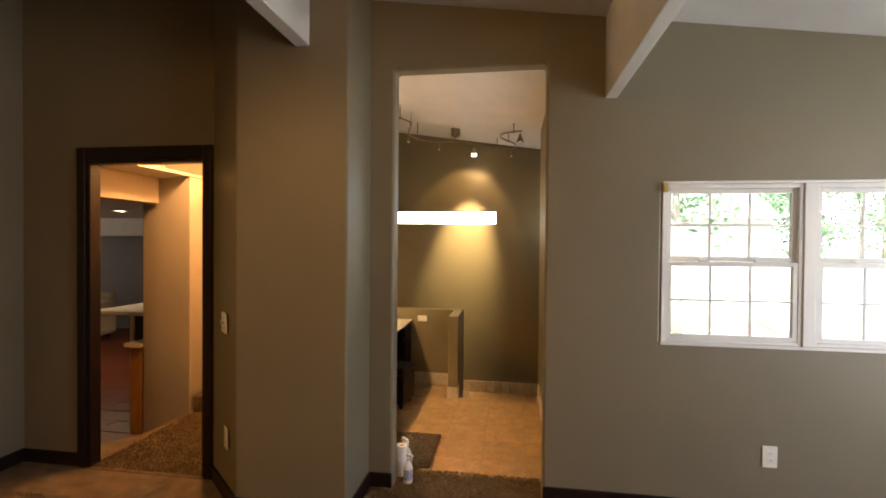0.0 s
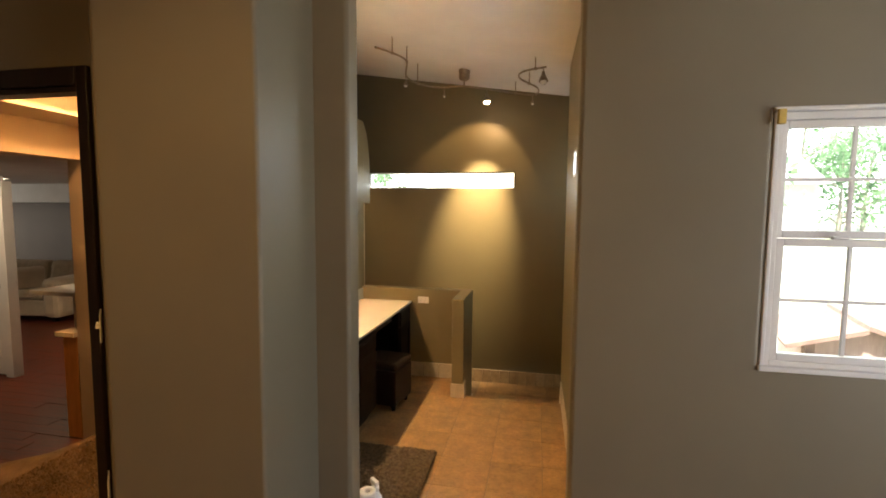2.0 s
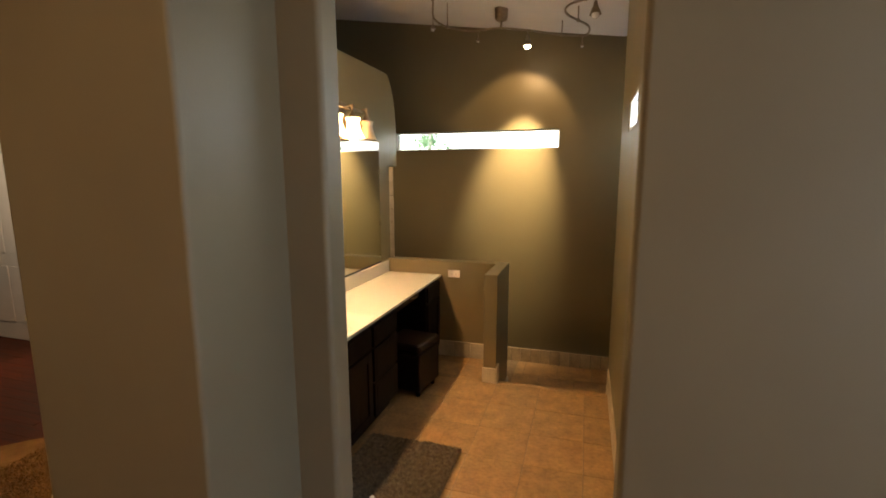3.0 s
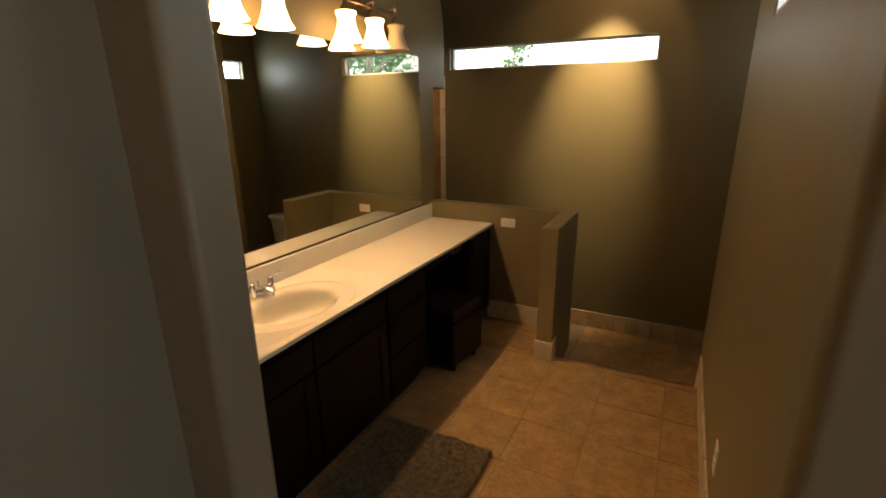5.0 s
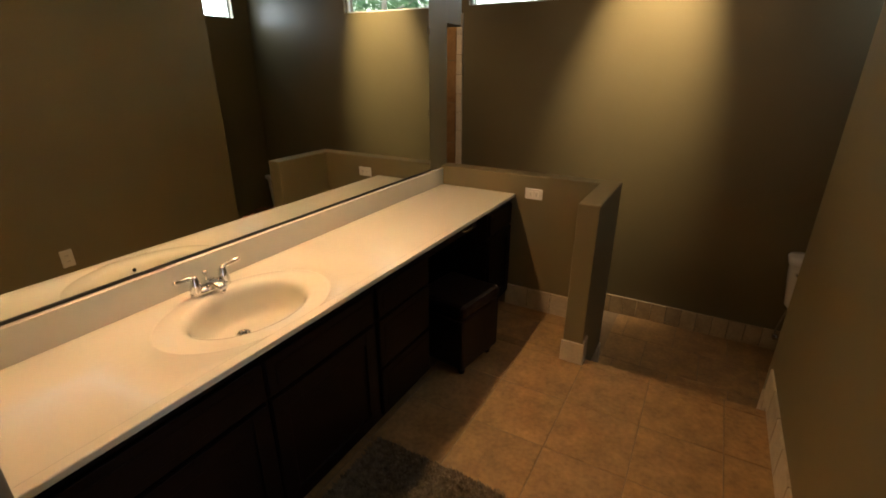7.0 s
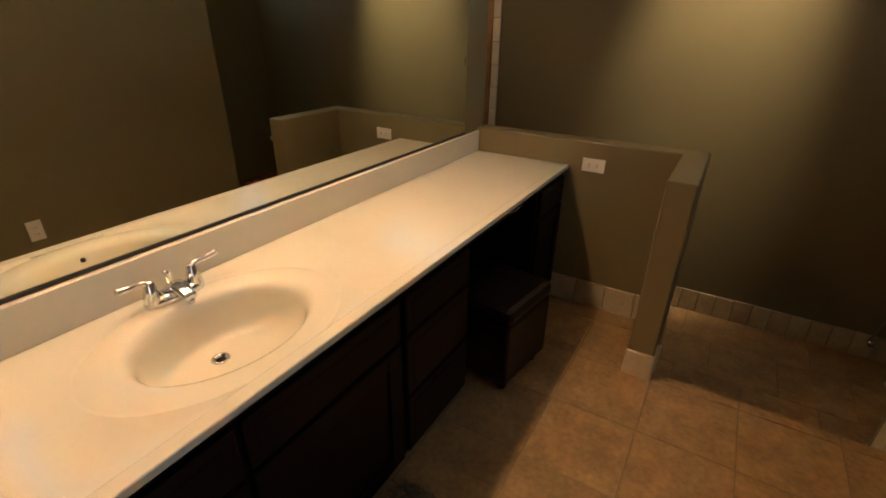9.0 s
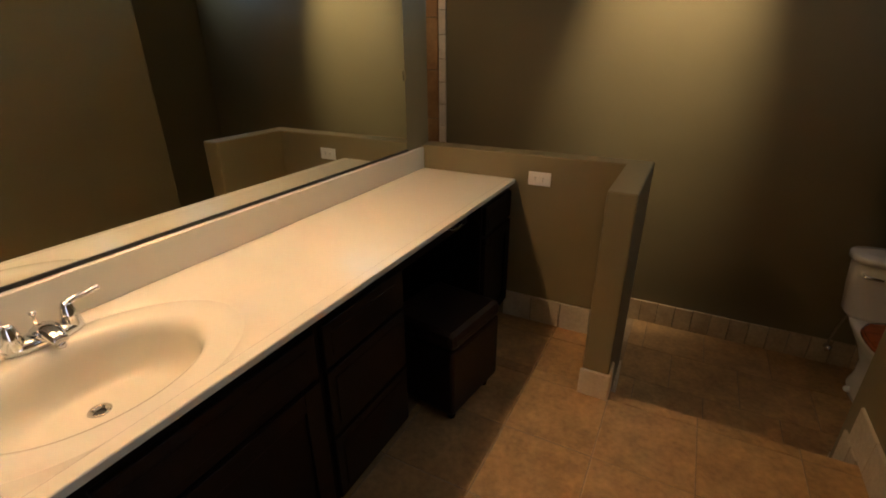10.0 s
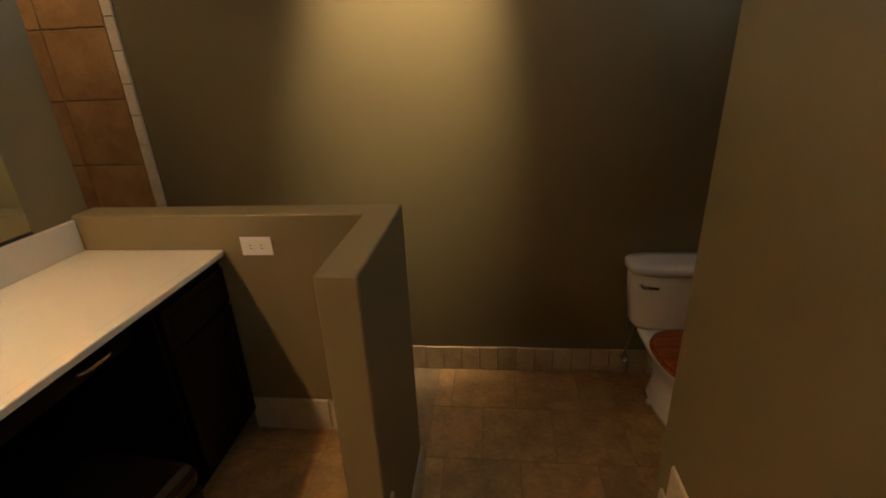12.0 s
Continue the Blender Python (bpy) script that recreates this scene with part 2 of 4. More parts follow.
def add_tube(bm, points, radius, n=10):
    """A round bar along a line of points; radius may be one number or one for each point."""
    pts = [Vector(p) for p in points]
    sections = []
    side = Vector((0.31, 0.17, 0.93))
    for i, p in enumerate(pts):
        d = (pts[min(i + 1, len(pts) - 1)] - pts[max(i - 1, 0)]).normalized()
        u = d.cross(side)
        if u.length < 0.05:
            u = d.cross(Vector((1, 0, 0)))
        u.normalize()
        w = d.cross(u)
        r = radius if isinstance(radius, (int, float)) else radius[i]
        sections.append([p + (u * math.cos(2 * math.pi * k / n) + w * math.sin(2 * math.pi * k / n)) * r for k in range(n)])
    add_loft(bm, sections)


def smooth_line(points, steps=8):
    """A curve through the points."""
    pts = [Vector(p) for p in points]
    out = []
    for i in range(len(pts) - 1):
        a, b = pts[i], pts[i + 1]
        p, q = pts[max(i - 1, 0)], pts[min(i + 2, len(pts) - 1)]
        for k in range(steps):
            t = k / steps
            out.append(0.5 * (2 * a + (b - p) * t + (2 * p - 5 * a + 4 * b - q) * t * t + (3 * a - p - 3 * b + q) * t ** 3))
    out.append(pts[-1])
    return out


def finish(name, bm, mat, bevel=0.0, segments=2):
    bmesh.ops.recalc_face_normals(bm, faces=bm.faces[:])
    mesh = bpy.data.meshes.new(name)
    bm.to_mesh(mesh)
    bm.free()
    mesh.materials.append(mat)
    ob = new(name, mesh)
    if bevel:
        mod = ob.modifiers.new("edges", "BEVEL")
        mod.width, mod.segments, mod.limit_method, mod.angle_limit = bevel, segments, "ANGLE", radians(40)
        mod.harden_normals = True
        for face in mesh.polygons:
            face.use_smooth = True
    return ob


def part(name, bm, mat, parent, label="", bevel=0.0):
    ob = finish(name, bm, mat, bevel)
    ob.parent = parent
    if label:
        tagged(ob, label)
    return ob


def thing(name, x, y, z, label, category, group="", rz=0):
    ob = new(name)
    ob.empty_display_size = 0.1
    ob.matrix_world = pose(x, y, z, 0, 0, rz)
    return tagged(ob, label, category, group)


def box_part(name, parent, mat, x0, x1, y0, y1, z0, z1, bevel=0.004, label="", m=None):
    bm = shape()
    add_box(bm, x0, x1, y0, y1, z0, z1, m)
    return part(name, bm, mat, parent, label, bevel)


def structure(name, bm, mat, label, category, bevel=0.0):
    return tagged(finish(name, bm, mat, bevel, 3), label, category, kind="structure")


def wall_mesh(axis, face, thick, u0, u1, z0, z1, holes=()):
    """A wall along x (axis 'x', its face at y = face) or along y, with openings (u0, u1, z0, z1) cut through."""
    us = sorted({u0, u1, *[h[0] for h in holes], *[h[1] for h in holes]})
    zs = sorted({z0, z1, *[h[2] for h in holes], *[h[3] for h in holes]})
    us, zs = [u for u in us if u0 <= u <= u1], [z for z in zs if z0 <= z <= z1]
    bm = shape()
    grid = {}

    def vert(u, z):
        if (u, z) not in grid:
            grid[u, z] = bm.verts.new((u, face, z) if axis == "x" else (face, u, z))
        return grid[u, z]

    for a, b in zip(us, us[1:]):
        for c, d in zip(zs, zs[1:]):
            if not any(h[0] <= a and b <= h[1] and h[2] <= c and d <= h[3] for h in holes):
                bm.faces.new((vert(a, c), vert(b, c), vert(b, d), vert(a, d)))
    out = bmesh.ops.extrude_face_region(bm, geom=bm.faces[:])
    move = Vector((0, thick, 0)) if axis == "x" else Vector((thick, 0, 0))
    for v in out["geom"]:
        if isinstance(v, bmesh.types.BMVert):
            v.co += move
    bmesh.ops.dissolve_limit(bm, angle_limit=0.01, verts=bm.verts[:], edges=bm.edges[:])
    return bm


# ---- plan ----
CARPET_Z, WOOD_Z, LOW_Z = 0.215, -0.06, -0.34
FRONT_Y, FRONT_IN = 4.10, 4.19          # wall between bedroom and bathroom
BACK_Y, RIGHT_X, ALCOVE_X = 7.745, 1.135, 1.88
VANITY_X, STEP_Y, RIGHT_END = -0.92, 6.46, 6.72


def bed_ceiling(x):
    return 3.207 - 0.137 * x


def bath_ceiling(x):
    return 3.17 - 0.143 * x


# bedroom floor: carpet with its nosing at the step down to the tiles
bm = shape()
add_box(bm, -2.45, 4.4, -2.6, 4.0, CARPET_Z - 0.3, CARPET_Z)
add_box(bm, -0.3, 1.12, 4.0, 4.33, CARPET_Z - 0.3, CARPET_Z)
add_box(bm, -0.98, 0.0, 4.0, 4.09, CARPET_Z - 0.3, CARPET_Z)
structure("floor_bedroom", bm, CARPET, "brown plush carpet over the bedroom and its step", "carpet", 0.012)
bm = shape()
edge = [(-2.24, 4.0), (-2.23, 4.28), (-2.16, 4.38), (-2.04, 4.5), (-1.99, 4.66), (-1.97, 5.6), (-1.08, 5.6), (-1.08, 4.0)]
lower = [bm.verts.new((x, y, WOOD_Z - 0.1)) for x, y in edge]
upper = [bm.verts.new((x, y, CARPET_Z)) for x, y in edge]
bm.faces.new(upper)
for i in range(len(edge)):
    j = (i + 1) % len(edge)
    bm.faces.new((lower[i], lower[j], upper[j], upper[i]))
structure("floor_hall", bm, CARPET, "brown carpeted landing with a curved edge beyond the doorway", "carpet", 0.012)

# walls of the bedroom
SLOT = (1.985, 2.17)
bm = wall_mesh("x", FRONT_Y, 0.115, -0.06, 4.4, -0.05, 3.6, [(0.115, 1.02, -0.05, 2.775), (1.665, 3.21, 1.18, 2.068)])
structure("wall_window", bm, PAINT, "taupe painted wall with a tall opening and a window", "wall", 0.02)
bm = wall_mesh("x", 4.02, 0.07, -2.45, -0.97, -0.05, 3.9, [(-1.95, -1.095, -0.05, 2.245)])
structure("wall_door", bm, PAINT, "taupe painted wall round the hall doorway", "wall", 0.004)
bm = shape()
plan = [(-0.688, 3.712), (-0.036, 3.70), (-0.036, 4.19), (-0.97, 4.19), (-1.034, 4.018)]
add_loft(bm, [[(x, y, 0.0) for x, y in plan], [(x, y, 3.7) for x, y in plan]])
structure("wall_pier", bm, PAINT, "taupe painted pier with rounded corners between door and opening", "wall", 0.014)
bm = wall_mesh("y", -2.45, -0.12, -2.6, 4.14, 0.0, 3.9)
structure("wall_west", bm, PAINT, "taupe painted bedroom side wall", "wall")
# out of view; its opening is made up to let daylight in
bm = wall_mesh("y", 4.4, 0.12, -2.6, 4.19, 0.0, 3.4, [(1.2, 3.4, 0.3, 2.35)])
structure("wall_east", bm, PAINT, "unseen taupe bedroom wall with a wide opening added for daylight", "wall")
bm = wall_mesh("x", -2.6, -0.12, -2.6, 4.55, 0.0, 3.9)
structure("wall_south", bm, PAINT, "taupe painted bedroom end wall", "wall")


def sloped_slab(x0, x1, y0, y1, height, thick=0.1):
    bm = shape()
    add_box(bm, x0, x1, y0, y1, 0, thick)
    for v in bm.verts:
        v.co.z += height(v.co.x)
    return bm


structure("ceiling_bedroom", sloped_slab(-2.57, 4.52, -2.7, 4.14, bed_ceiling), CEILING, "white sloping textured ceiling", "ceiling")
bm = sloped_slab(-2.1, RIGHT_X + 0.046, 4.14, 7.87, bath_ceiling)
merge(bm, sloped_slab(RIGHT_X + 0.005, 2.0, 6.60, 7.87, lambda x: bath_ceiling(x) + 0.004))
structure("ceiling_bath", bm, CEILING, "white sloping textured ceiling", "ceiling")
for name, x0, x1, zb, yend in (("beam_1", -0.335, -0.255, 2.778, 3.705), ("beam_2", 1.347, 1.415, 2.56, 4.105)):
    bm = shape()
    add_box(bm, x0, x1, -2.6, yend, zb, 3.7)
    for v in bm.verts:
        if v.co.z > 3:
            v.co.z = bed_ceiling(v.co.x) + 0.02
    structure(name, bm, WHITE, "white painted ceiling beam", "beam", 0.006)

# walls of the bathroom
bm = wall_mesh("x", BACK_Y, 0.14, -2.1, 2.0, LOW_Z - 0.1, 3.6, [(-1.17, 0.61, *SLOT)])
structure("wall_back", bm, ACCENT, "dark olive painted wall with a long slot window", "wall", 0.006)
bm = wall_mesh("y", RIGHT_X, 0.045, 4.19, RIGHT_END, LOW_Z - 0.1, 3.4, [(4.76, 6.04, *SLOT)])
structure("wall_right", bm, WARMPAINT, "taupe painted wall with a high slot window", "wall", 0.012)
bm = wall_mesh("x", RIGHT_END, -0.12, RIGHT_X + 0.046, ALCOVE_X + 0.12, LOW_Z - 0.1, 3.4)
structure("wall_alcove_front", bm, ACCENT, "dark olive painted return wall of the toilet alcove", "wall")
bm = wall_mesh("x", RIGHT_END - 0.125, -0.02, RIGHT_X + 0.046, ALCOVE_X + 0.3, -1.2, 3.2)
structure("wall_siding", bm, SIDING, "white outside siding of the toilet alcove", "siding")
bm = wall_mesh("y", ALCOVE_X, 0.12, RIGHT_END, BACK_Y, LOW_Z - 0.1, 3.4, [(7.15, 7.56, *SLOT)])
structure("wall_alcove", bm, ACCENT, "dark olive painted alcove wall with a small high window", "wall")
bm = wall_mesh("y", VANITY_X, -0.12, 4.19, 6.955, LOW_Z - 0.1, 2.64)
structure("wall_vanity", bm, WARMPAINT, "free-standing taupe wall behind the vanity", "wall", 0.012)
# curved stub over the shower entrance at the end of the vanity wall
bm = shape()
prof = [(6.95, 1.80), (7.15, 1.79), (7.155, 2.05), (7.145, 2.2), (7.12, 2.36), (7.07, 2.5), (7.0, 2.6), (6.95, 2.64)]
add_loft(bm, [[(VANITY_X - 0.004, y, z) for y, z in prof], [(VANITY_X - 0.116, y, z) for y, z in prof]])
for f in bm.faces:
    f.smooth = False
structure("wall_shower_header", bm, WARMPAINT, "curved taupe header over the shower entrance", "wall", 0.006)
# shower enclosure behind the vanity wall
bm = wall_mesh("y", -2.0, -0.12, 5.62, BACK_Y, LOW_Z - 0.1, 3.7)
structure("wall_shower", bm, ACCENT, "dark painted shower side wall", "wall")
bm = wall_mesh("x", 5.62, 0.12, -2.7, VANITY_X - 0.12, LOW_Z - 0.1, 3.7)
structure("wall_hall_end", bm, HALLPAINT, "cream painted wall at the end of the landing", "wall")
bm = wall_mesh("y", VANITY_X - 0.12, -0.1, 4.14, 5.62, 0, 3.7)
structure("wall_hall_side", bm, HALLPAINT, "cream painted hall side wall", "wall")
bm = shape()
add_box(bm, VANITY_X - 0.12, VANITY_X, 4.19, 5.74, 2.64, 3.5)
structure("wall_vanity_upper", bm, WARMPAINT, "taupe wall above the vanity partition", "wall")

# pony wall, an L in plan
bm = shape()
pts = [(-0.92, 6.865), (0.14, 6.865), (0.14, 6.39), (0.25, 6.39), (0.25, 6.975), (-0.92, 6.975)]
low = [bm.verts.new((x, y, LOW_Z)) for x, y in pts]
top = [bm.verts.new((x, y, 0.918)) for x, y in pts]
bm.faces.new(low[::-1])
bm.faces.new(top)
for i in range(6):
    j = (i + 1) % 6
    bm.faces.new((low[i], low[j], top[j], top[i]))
structure("wall_pony", bm, WARMPAINT, "low L-shaped taupe half wall at the end of the vanity", "half wall", 0.008)

# beds of the tiled floors
bm = shape()
add_box(bm, -1.04, RIGHT_X + 0.05, 4.19, STEP_Y, -0.2, -0.0025)
add_box(bm, -1.04, 0.2, STEP_Y, 6.92, -0.2, -0.0025)
FLOOR_BATH = structure("floor_bath", bm, GROUT, "grouted floor of tan ceramic tiles", "tile floor")
bm = shape()
add_box(bm, -2.0, ALCOVE_X, STEP_Y - 0.2, BACK_Y, LOW_Z - 0.2, LOW_Z - 0.0025)
FLOOR_LOW = structure("floor_toilet", bm, GROUT, "sunken floor of tan ceramic tiles round the toilet", "tile floor")

# hall and far room
bm = shape()
add_box(bm, -12.04, -1.94, 4.14, 11.0, WOOD_Z - 0.3, WOOD_Z - 0.004)
FLOOR_WOOD = structure("floor_wood", bm, CHERRY, "glossy red-brown hardwood floor", "wood floor")
bm = shape()
plan = [(-1.95, 5.0), (-2.515, 5.12), (-2.5, 5.2), (-2.02, 5.1), (-2.02, 5.615), (-1.95, 5.615)]
add_loft(bm, [[(x, y, WOOD_Z - 0.1) for x, y in plan], [(x, y, 2.283) for x, y in plan]])
for f in bm.faces:
    f.smooth = False
structure("wall_hall_pier", bm, HALLPAINT, "cream painted angled wall end on the landing", "wall", 0.008)
bm = shape()
add_box(bm, -2.69, -1.945, 4.145, 5.615, 2.285, 2.31)
structure("ceiling_hall_low", bm, HALLPAINT, "cream lowered ceiling beside the landing", "ceiling")
bm = shape()
add_box(bm, -2.46, -2.3, 4.145, 5.06, 2.055, 2.283)
structure("beam_hall", bm, HALLPAINT, "cream boxed soffit across the hall", "beam", 0.006)
bm = shape()
add_box(bm, -12.04, -2.7, 4.15, 9.72, 2.125, 2.225)
add_box(bm, -2.695, -2.14, 5.745, 9.72, 2.125, 2.225)
structure("ceiling_living", bm, CEILING, "white flat ceiling of the far room", "ceiling")
bm = shape()
add_box(bm, -2.79, -1.08, 4.14, 5.62, 2.85, 2.95)
structure("ceiling_hall", bm, CEILING, "white ceiling over the landing", "ceiling")
bm = shape()
add_box(bm, -2.79, -2.695, 4.145, 5.615, 2.265, 2.846)
structure("wall_hall_upper", bm, HALLPAINT, "cream wall above the lowered ceiling", "wall")
bm = shape()
add_box(bm, -12.04, -2.54, 8.9, 9.3, 1.80, 2.125)
structure("beam_living", bm, WHITE, "white boxed soffit along the far room", "beam", 0.006)
bm = wall_mesh("x", 9.6, 0.12, -12.0, -2.1, -0.2, 2.5)
structure("wall_living_back", bm, BROWNPAINT, "brown-grey painted back wall of the far room", "wall")
bm = wall_mesh("y", -12.04, -0.12, 4.0, 9.72, -0.2, 2.5)
structure("wall_living_west", bm, GREYPAINT, "grey painted side wall of the far room", "wall")
bm = wall_mesh("x", 4.14, -0.1, -12.0, -2.45, -0.2, 3.1)
structure("wall_living_front", bm, GREYPAINT, "grey painted front wall of the far room", "wall")
bm = wall_mesh("y", -2.24, 0.1, 5.74, 9.6, -0.2, 2.5)
structure("wall_living_east", bm, GREYPAINT, "grey painted end wall of the far room", "wall")


# dark trim of the bedroom
def skirting(name, x0, x1, y0, y1, z, mat=DARKWOOD, high=0.09):
    bm = shape()
    add_box(bm, x0, x1, y0, y1, z, z + high)
    return structure(name, bm, mat, "dark stained wooden baseboard", "baseboard", 0.006)


skirting("baseboard_1", -2.45, -2.435, -2.6, 4.02, CARPET_Z)
skirting("baseboard_2", 1.022, 4.4, 4.084, 4.10, CARPET_Z)
skirting("baseboard_3", -0.034, 0.113, 4.084, 4.10, CARPET_Z)
skirting("baseboard_4", -0.703, -0.02, 3.684, 3.70, CARPET_Z)
skirting("baseboard_5", -0.036, -0.02, 3.70, 4.084, CARPET_Z)
bm = shape()
plan = [(-0.699, 3.696), (-0.688, 3.712), (-1.022, 4.006), (-1.033, 3.994)]
add_loft(bm, [[(x, y, CARPET_Z) for x, y in plan], [(x, y, CARPET_Z + 0.09) for x, y in plan]])
structure("baseboard_6", bm, DARKWOOD, "dark stained wooden baseboard", "baseboard", 0.004)
skirting("baseboard_7", -2.435, -2.012, 4.004, 4.02, CARPET_Z)
# casing and jamb of the hall doorway
for i, (x0, x1, z0, z1) in enumerate(((-2.012, -1.95, CARPET_Z, 2.332), (-1.095, -1.036, CARPET_Z, 2.332), (-1.95, -1.095, 2.25, 2.332))):
    bm = shape()
    add_box(bm, x0, x1, 3.995, 4.02, z0, z1)
    structure("trim_door_%d" % (i + 1), bm, DARKWOOD, "dark stained door casing", "door casing", 0.007)
for i, (x0, x1, z0, z1) in enumerate(((-1.95, -1.925, CARPET_Z, 2.25), (-1.113, -1.095, CARPET_Z, 2.25), (-1.925, -1.113, 2.227, 2.25))):
    bm = shape()
    add_box(bm, x0, x1, 4.012, 4.094, z0, z1)
    structure("trim_jamb_%d" % (i + 1), bm, DARKWOOD, "dark stained door jamb", "door jamb", 0.004)


# ---- bedroom window and the view outside ----
def double_hung(x0, x1, parent_label):
    """One sash window of two lights over each other, three by two panes each."""
    w = new("window_unit")
    w.matrix_world = pose(x0, 4.105, 1.18)
    tagged(w, parent_label, "window", "bedroom windows", "structure")
    wide, high = x1 - x0, 0.888
    bm = shape()
    for a in ((0, 0.02, 0, high), (wide - 0.02, wide, 0, high), (0.02, wide - 0.02, high - 0.025, high), (0.02, wide - 0.02, 0, 0.02)):
        add_box(bm, a[0], a[1], 0.008, 0.08, a[2], a[3])
    part("window_frame", bm, WHITE, w, "", 0.003)
    for sash, (y, z0, z1) in enumerate(((0.012, 0.02, 0.455), (0.032, 0.457, high - 0.025))):
        bm = shape()
        for a in ((0.02, 0.045, z0, z1), (wide - 0.045, wide - 0.02, z0, z1), (0.045, wide - 0.045, z1 - 0.026, z1), (0.045, wide - 0.045, z0, z0 + 0.026)):
            add_box(bm, a[0], a[1], y, y + 0.028, a[2], a[3])
        s = part("sash", bm, WHITE, w, "", 0.003)
        inner = wide - 0.09
        for k in (1, 2):
            x = 0.045 + inner * k / 3
            box_part("muntin", s, WHITE, x - 0.006, x + 0.006, y + 0.008, y + 0.018, z0 + 0.026, z1 - 0.026, 0.0)
        zm = (z0 + z1) / 2
        box_part("muntin", s, WHITE, 0.045, wide - 0.045, y + 0.006, y + 0.008, zm - 0.006, zm + 0.006, 0.0)
        pane = box_part("pane", s, GLASS, 0.045, wide - 0.045, y + 0.018, y + 0.021, z0 + 0.026, z1 - 0.026, 0.0)
        pane.visible_shadow = False
        if sash == 0:
            for x in (wide * 0.3, wide * 0.7):
                bm = shape()
                add_box(bm, x - 0.025, x + 0.025, y - 0.012, y + 0.012, z1, z1 + 0.012)
                part("sash_lock", bm, PLASTIC, s, "", 0.004)
    return w


double_hung(1.68, 2.392, "white vinyl sash window with grid bars")
double_hung(2.452, 3.164, "white vinyl sash window with grid bars")
for i, (x0, x1, z0, z1) in enumerate(((1.66, 3.215, 2.068, 2.082), (1.66, 3.215, 1.164, 1.182), (1.665, 1.68, 1.182, 2.068), (2.392, 2.452, 1.182, 2.068), (3.164, 3.21, 1.182, 2.068))):
    bm = shape()
    add_box(bm, x0, x1, 4.09 if i < 2 else 4.102, 4.18, z0, z1)
    structure("trim_window_%d" % (i + 1), bm, WHITE, "white window trim and sill", "window trim", 0.004)
bm = shape()
add_box(bm, 1.663, 1.687, 4.074, 4.09, 2.022, 2.072, bevel=0.003)
tagged(finish("window_clip", bm, TAPE), "small yellow clip at the window corner", "clip")

# slot windows of the bathroom: frame and pane
for i, (axis, face, u0, u1) in enumerate((("x", BACK_Y + 0.05, -1.17, 0.61), ("y", RIGHT_X + 0.006, 4.76, 6.04), ("y", ALCOVE_X + 0.05, 7.15, 7.56))):
    z0, z1 = SLOT
    bm = wall_mesh(axis, face, 0.03, u0, u1, z0, z1, [(u0 + 0.014, u1 - 0.014, z0 + 0.012, z1 - 0.012)])
    w = structure("window_slot_%d" % (i + 1), bm, WHITE, "long narrow high window with a white frame", "window", 0.002)
    bm = wall_mesh(axis, face + 0.012, 0.004, u0 + 0.014, u1 - 0.014, z0 + 0.012, z1 - 0.012)
    pane = part("pane", bm, GLASS, w)
    pane.visible_shadow = False

# yard
bm = shape()
for i in range(41):
    for j in range(41):
        x, y = -400 + 800 * (i / 40) , (4.6 + 600 * (j / 40) ** 2.2 if j else -300.0)
        bm.verts.new((x if abs(x) > 30 else x, y, -0.9 + 0.055 * max(0, y - 12) * (1 if y < 60 else 0) + (2.64 if y >= 60 else 0) + 0.08 * noise.noise((x * 0.1, y * 0.15, 0))))
bm.verts.ensure_lookup_table()
for i in range(40):
    for j in range(40):
        a = i * 41 + j
        bm.faces.new((bm.verts[a], bm.verts[a + 41], bm.verts[a + 42], bm.verts[a + 1])).smooth = True
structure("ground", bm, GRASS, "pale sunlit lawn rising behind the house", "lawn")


def tree(x, y, z, height, spread, seed, label, low=0.3, leaves=230):
    rnd = random.Random(seed)
    t = thing("tree", x, y, z, label, "tree", "trees behind the lawn")
    bm = shape()
    lean = Vector((rnd.uniform(-0.3, 0.3), rnd.uniform(-0.3, 0.3), 0))
    line = [Vector((0, 0, -0.2)) + lean * (k / 5) ** 2 + Vector((0, 0, height * 0.8 * k / 5)) for k in range(6)]
    add_tube(bm, line, [0.14 * height / 6 * (1 - 0.14 * k) for k in range(6)], 8)
    tips = []
    for k in range(9):
        h = height * rnd.uniform(low, 0.78)
        a = rnd.uniform(0, 2 * math.pi)
        base = Vector((0, 0, h)) + lean * (h / height) ** 2
        d = Vector((math.cos(a), math.sin(a), rnd.uniform(0.3, 0.8))) * spread * rnd.uniform(0.5, 0.9)
        add_tube(bm, [base, base + d * 0.5 + Vector((0, 0, 0.1)), base + d], [0.05 * height / 6, 0.035 * height / 6, 0.012], 6)
        tips.append(base + d)
    part("trunk", bm, BARK, t)
    verts, faces = [], []
    for tip in tips + [Vector((0, 0, height * 0.85))] * 3:
        for _ in range(leaves):
            p = tip + Vector([rnd.gauss(0, spread * 0.26) for _ in range(3)])
            s = rnd.uniform(0.06, 0.15) * max(1.0, height / 5.5)
            u = Vector([rnd.uniform(-1, 1) for _ in range(3)]).normalized() * s
            w = u.orthogonal().normalized() * s * 0.5
            n0 = len(verts)
            verts += [p - u, p + w, p + u, p - w]
            faces.append((n0, n0 + 1, n0 + 2, n0 + 3))
    mesh = bpy.data.meshes.new("crown")
    mesh.from_pydata([tuple(v) for v in verts], [], faces)
    mesh.materials.append(LEAF)
    crown = new("crown", mesh)
    crown.parent = t
    return t


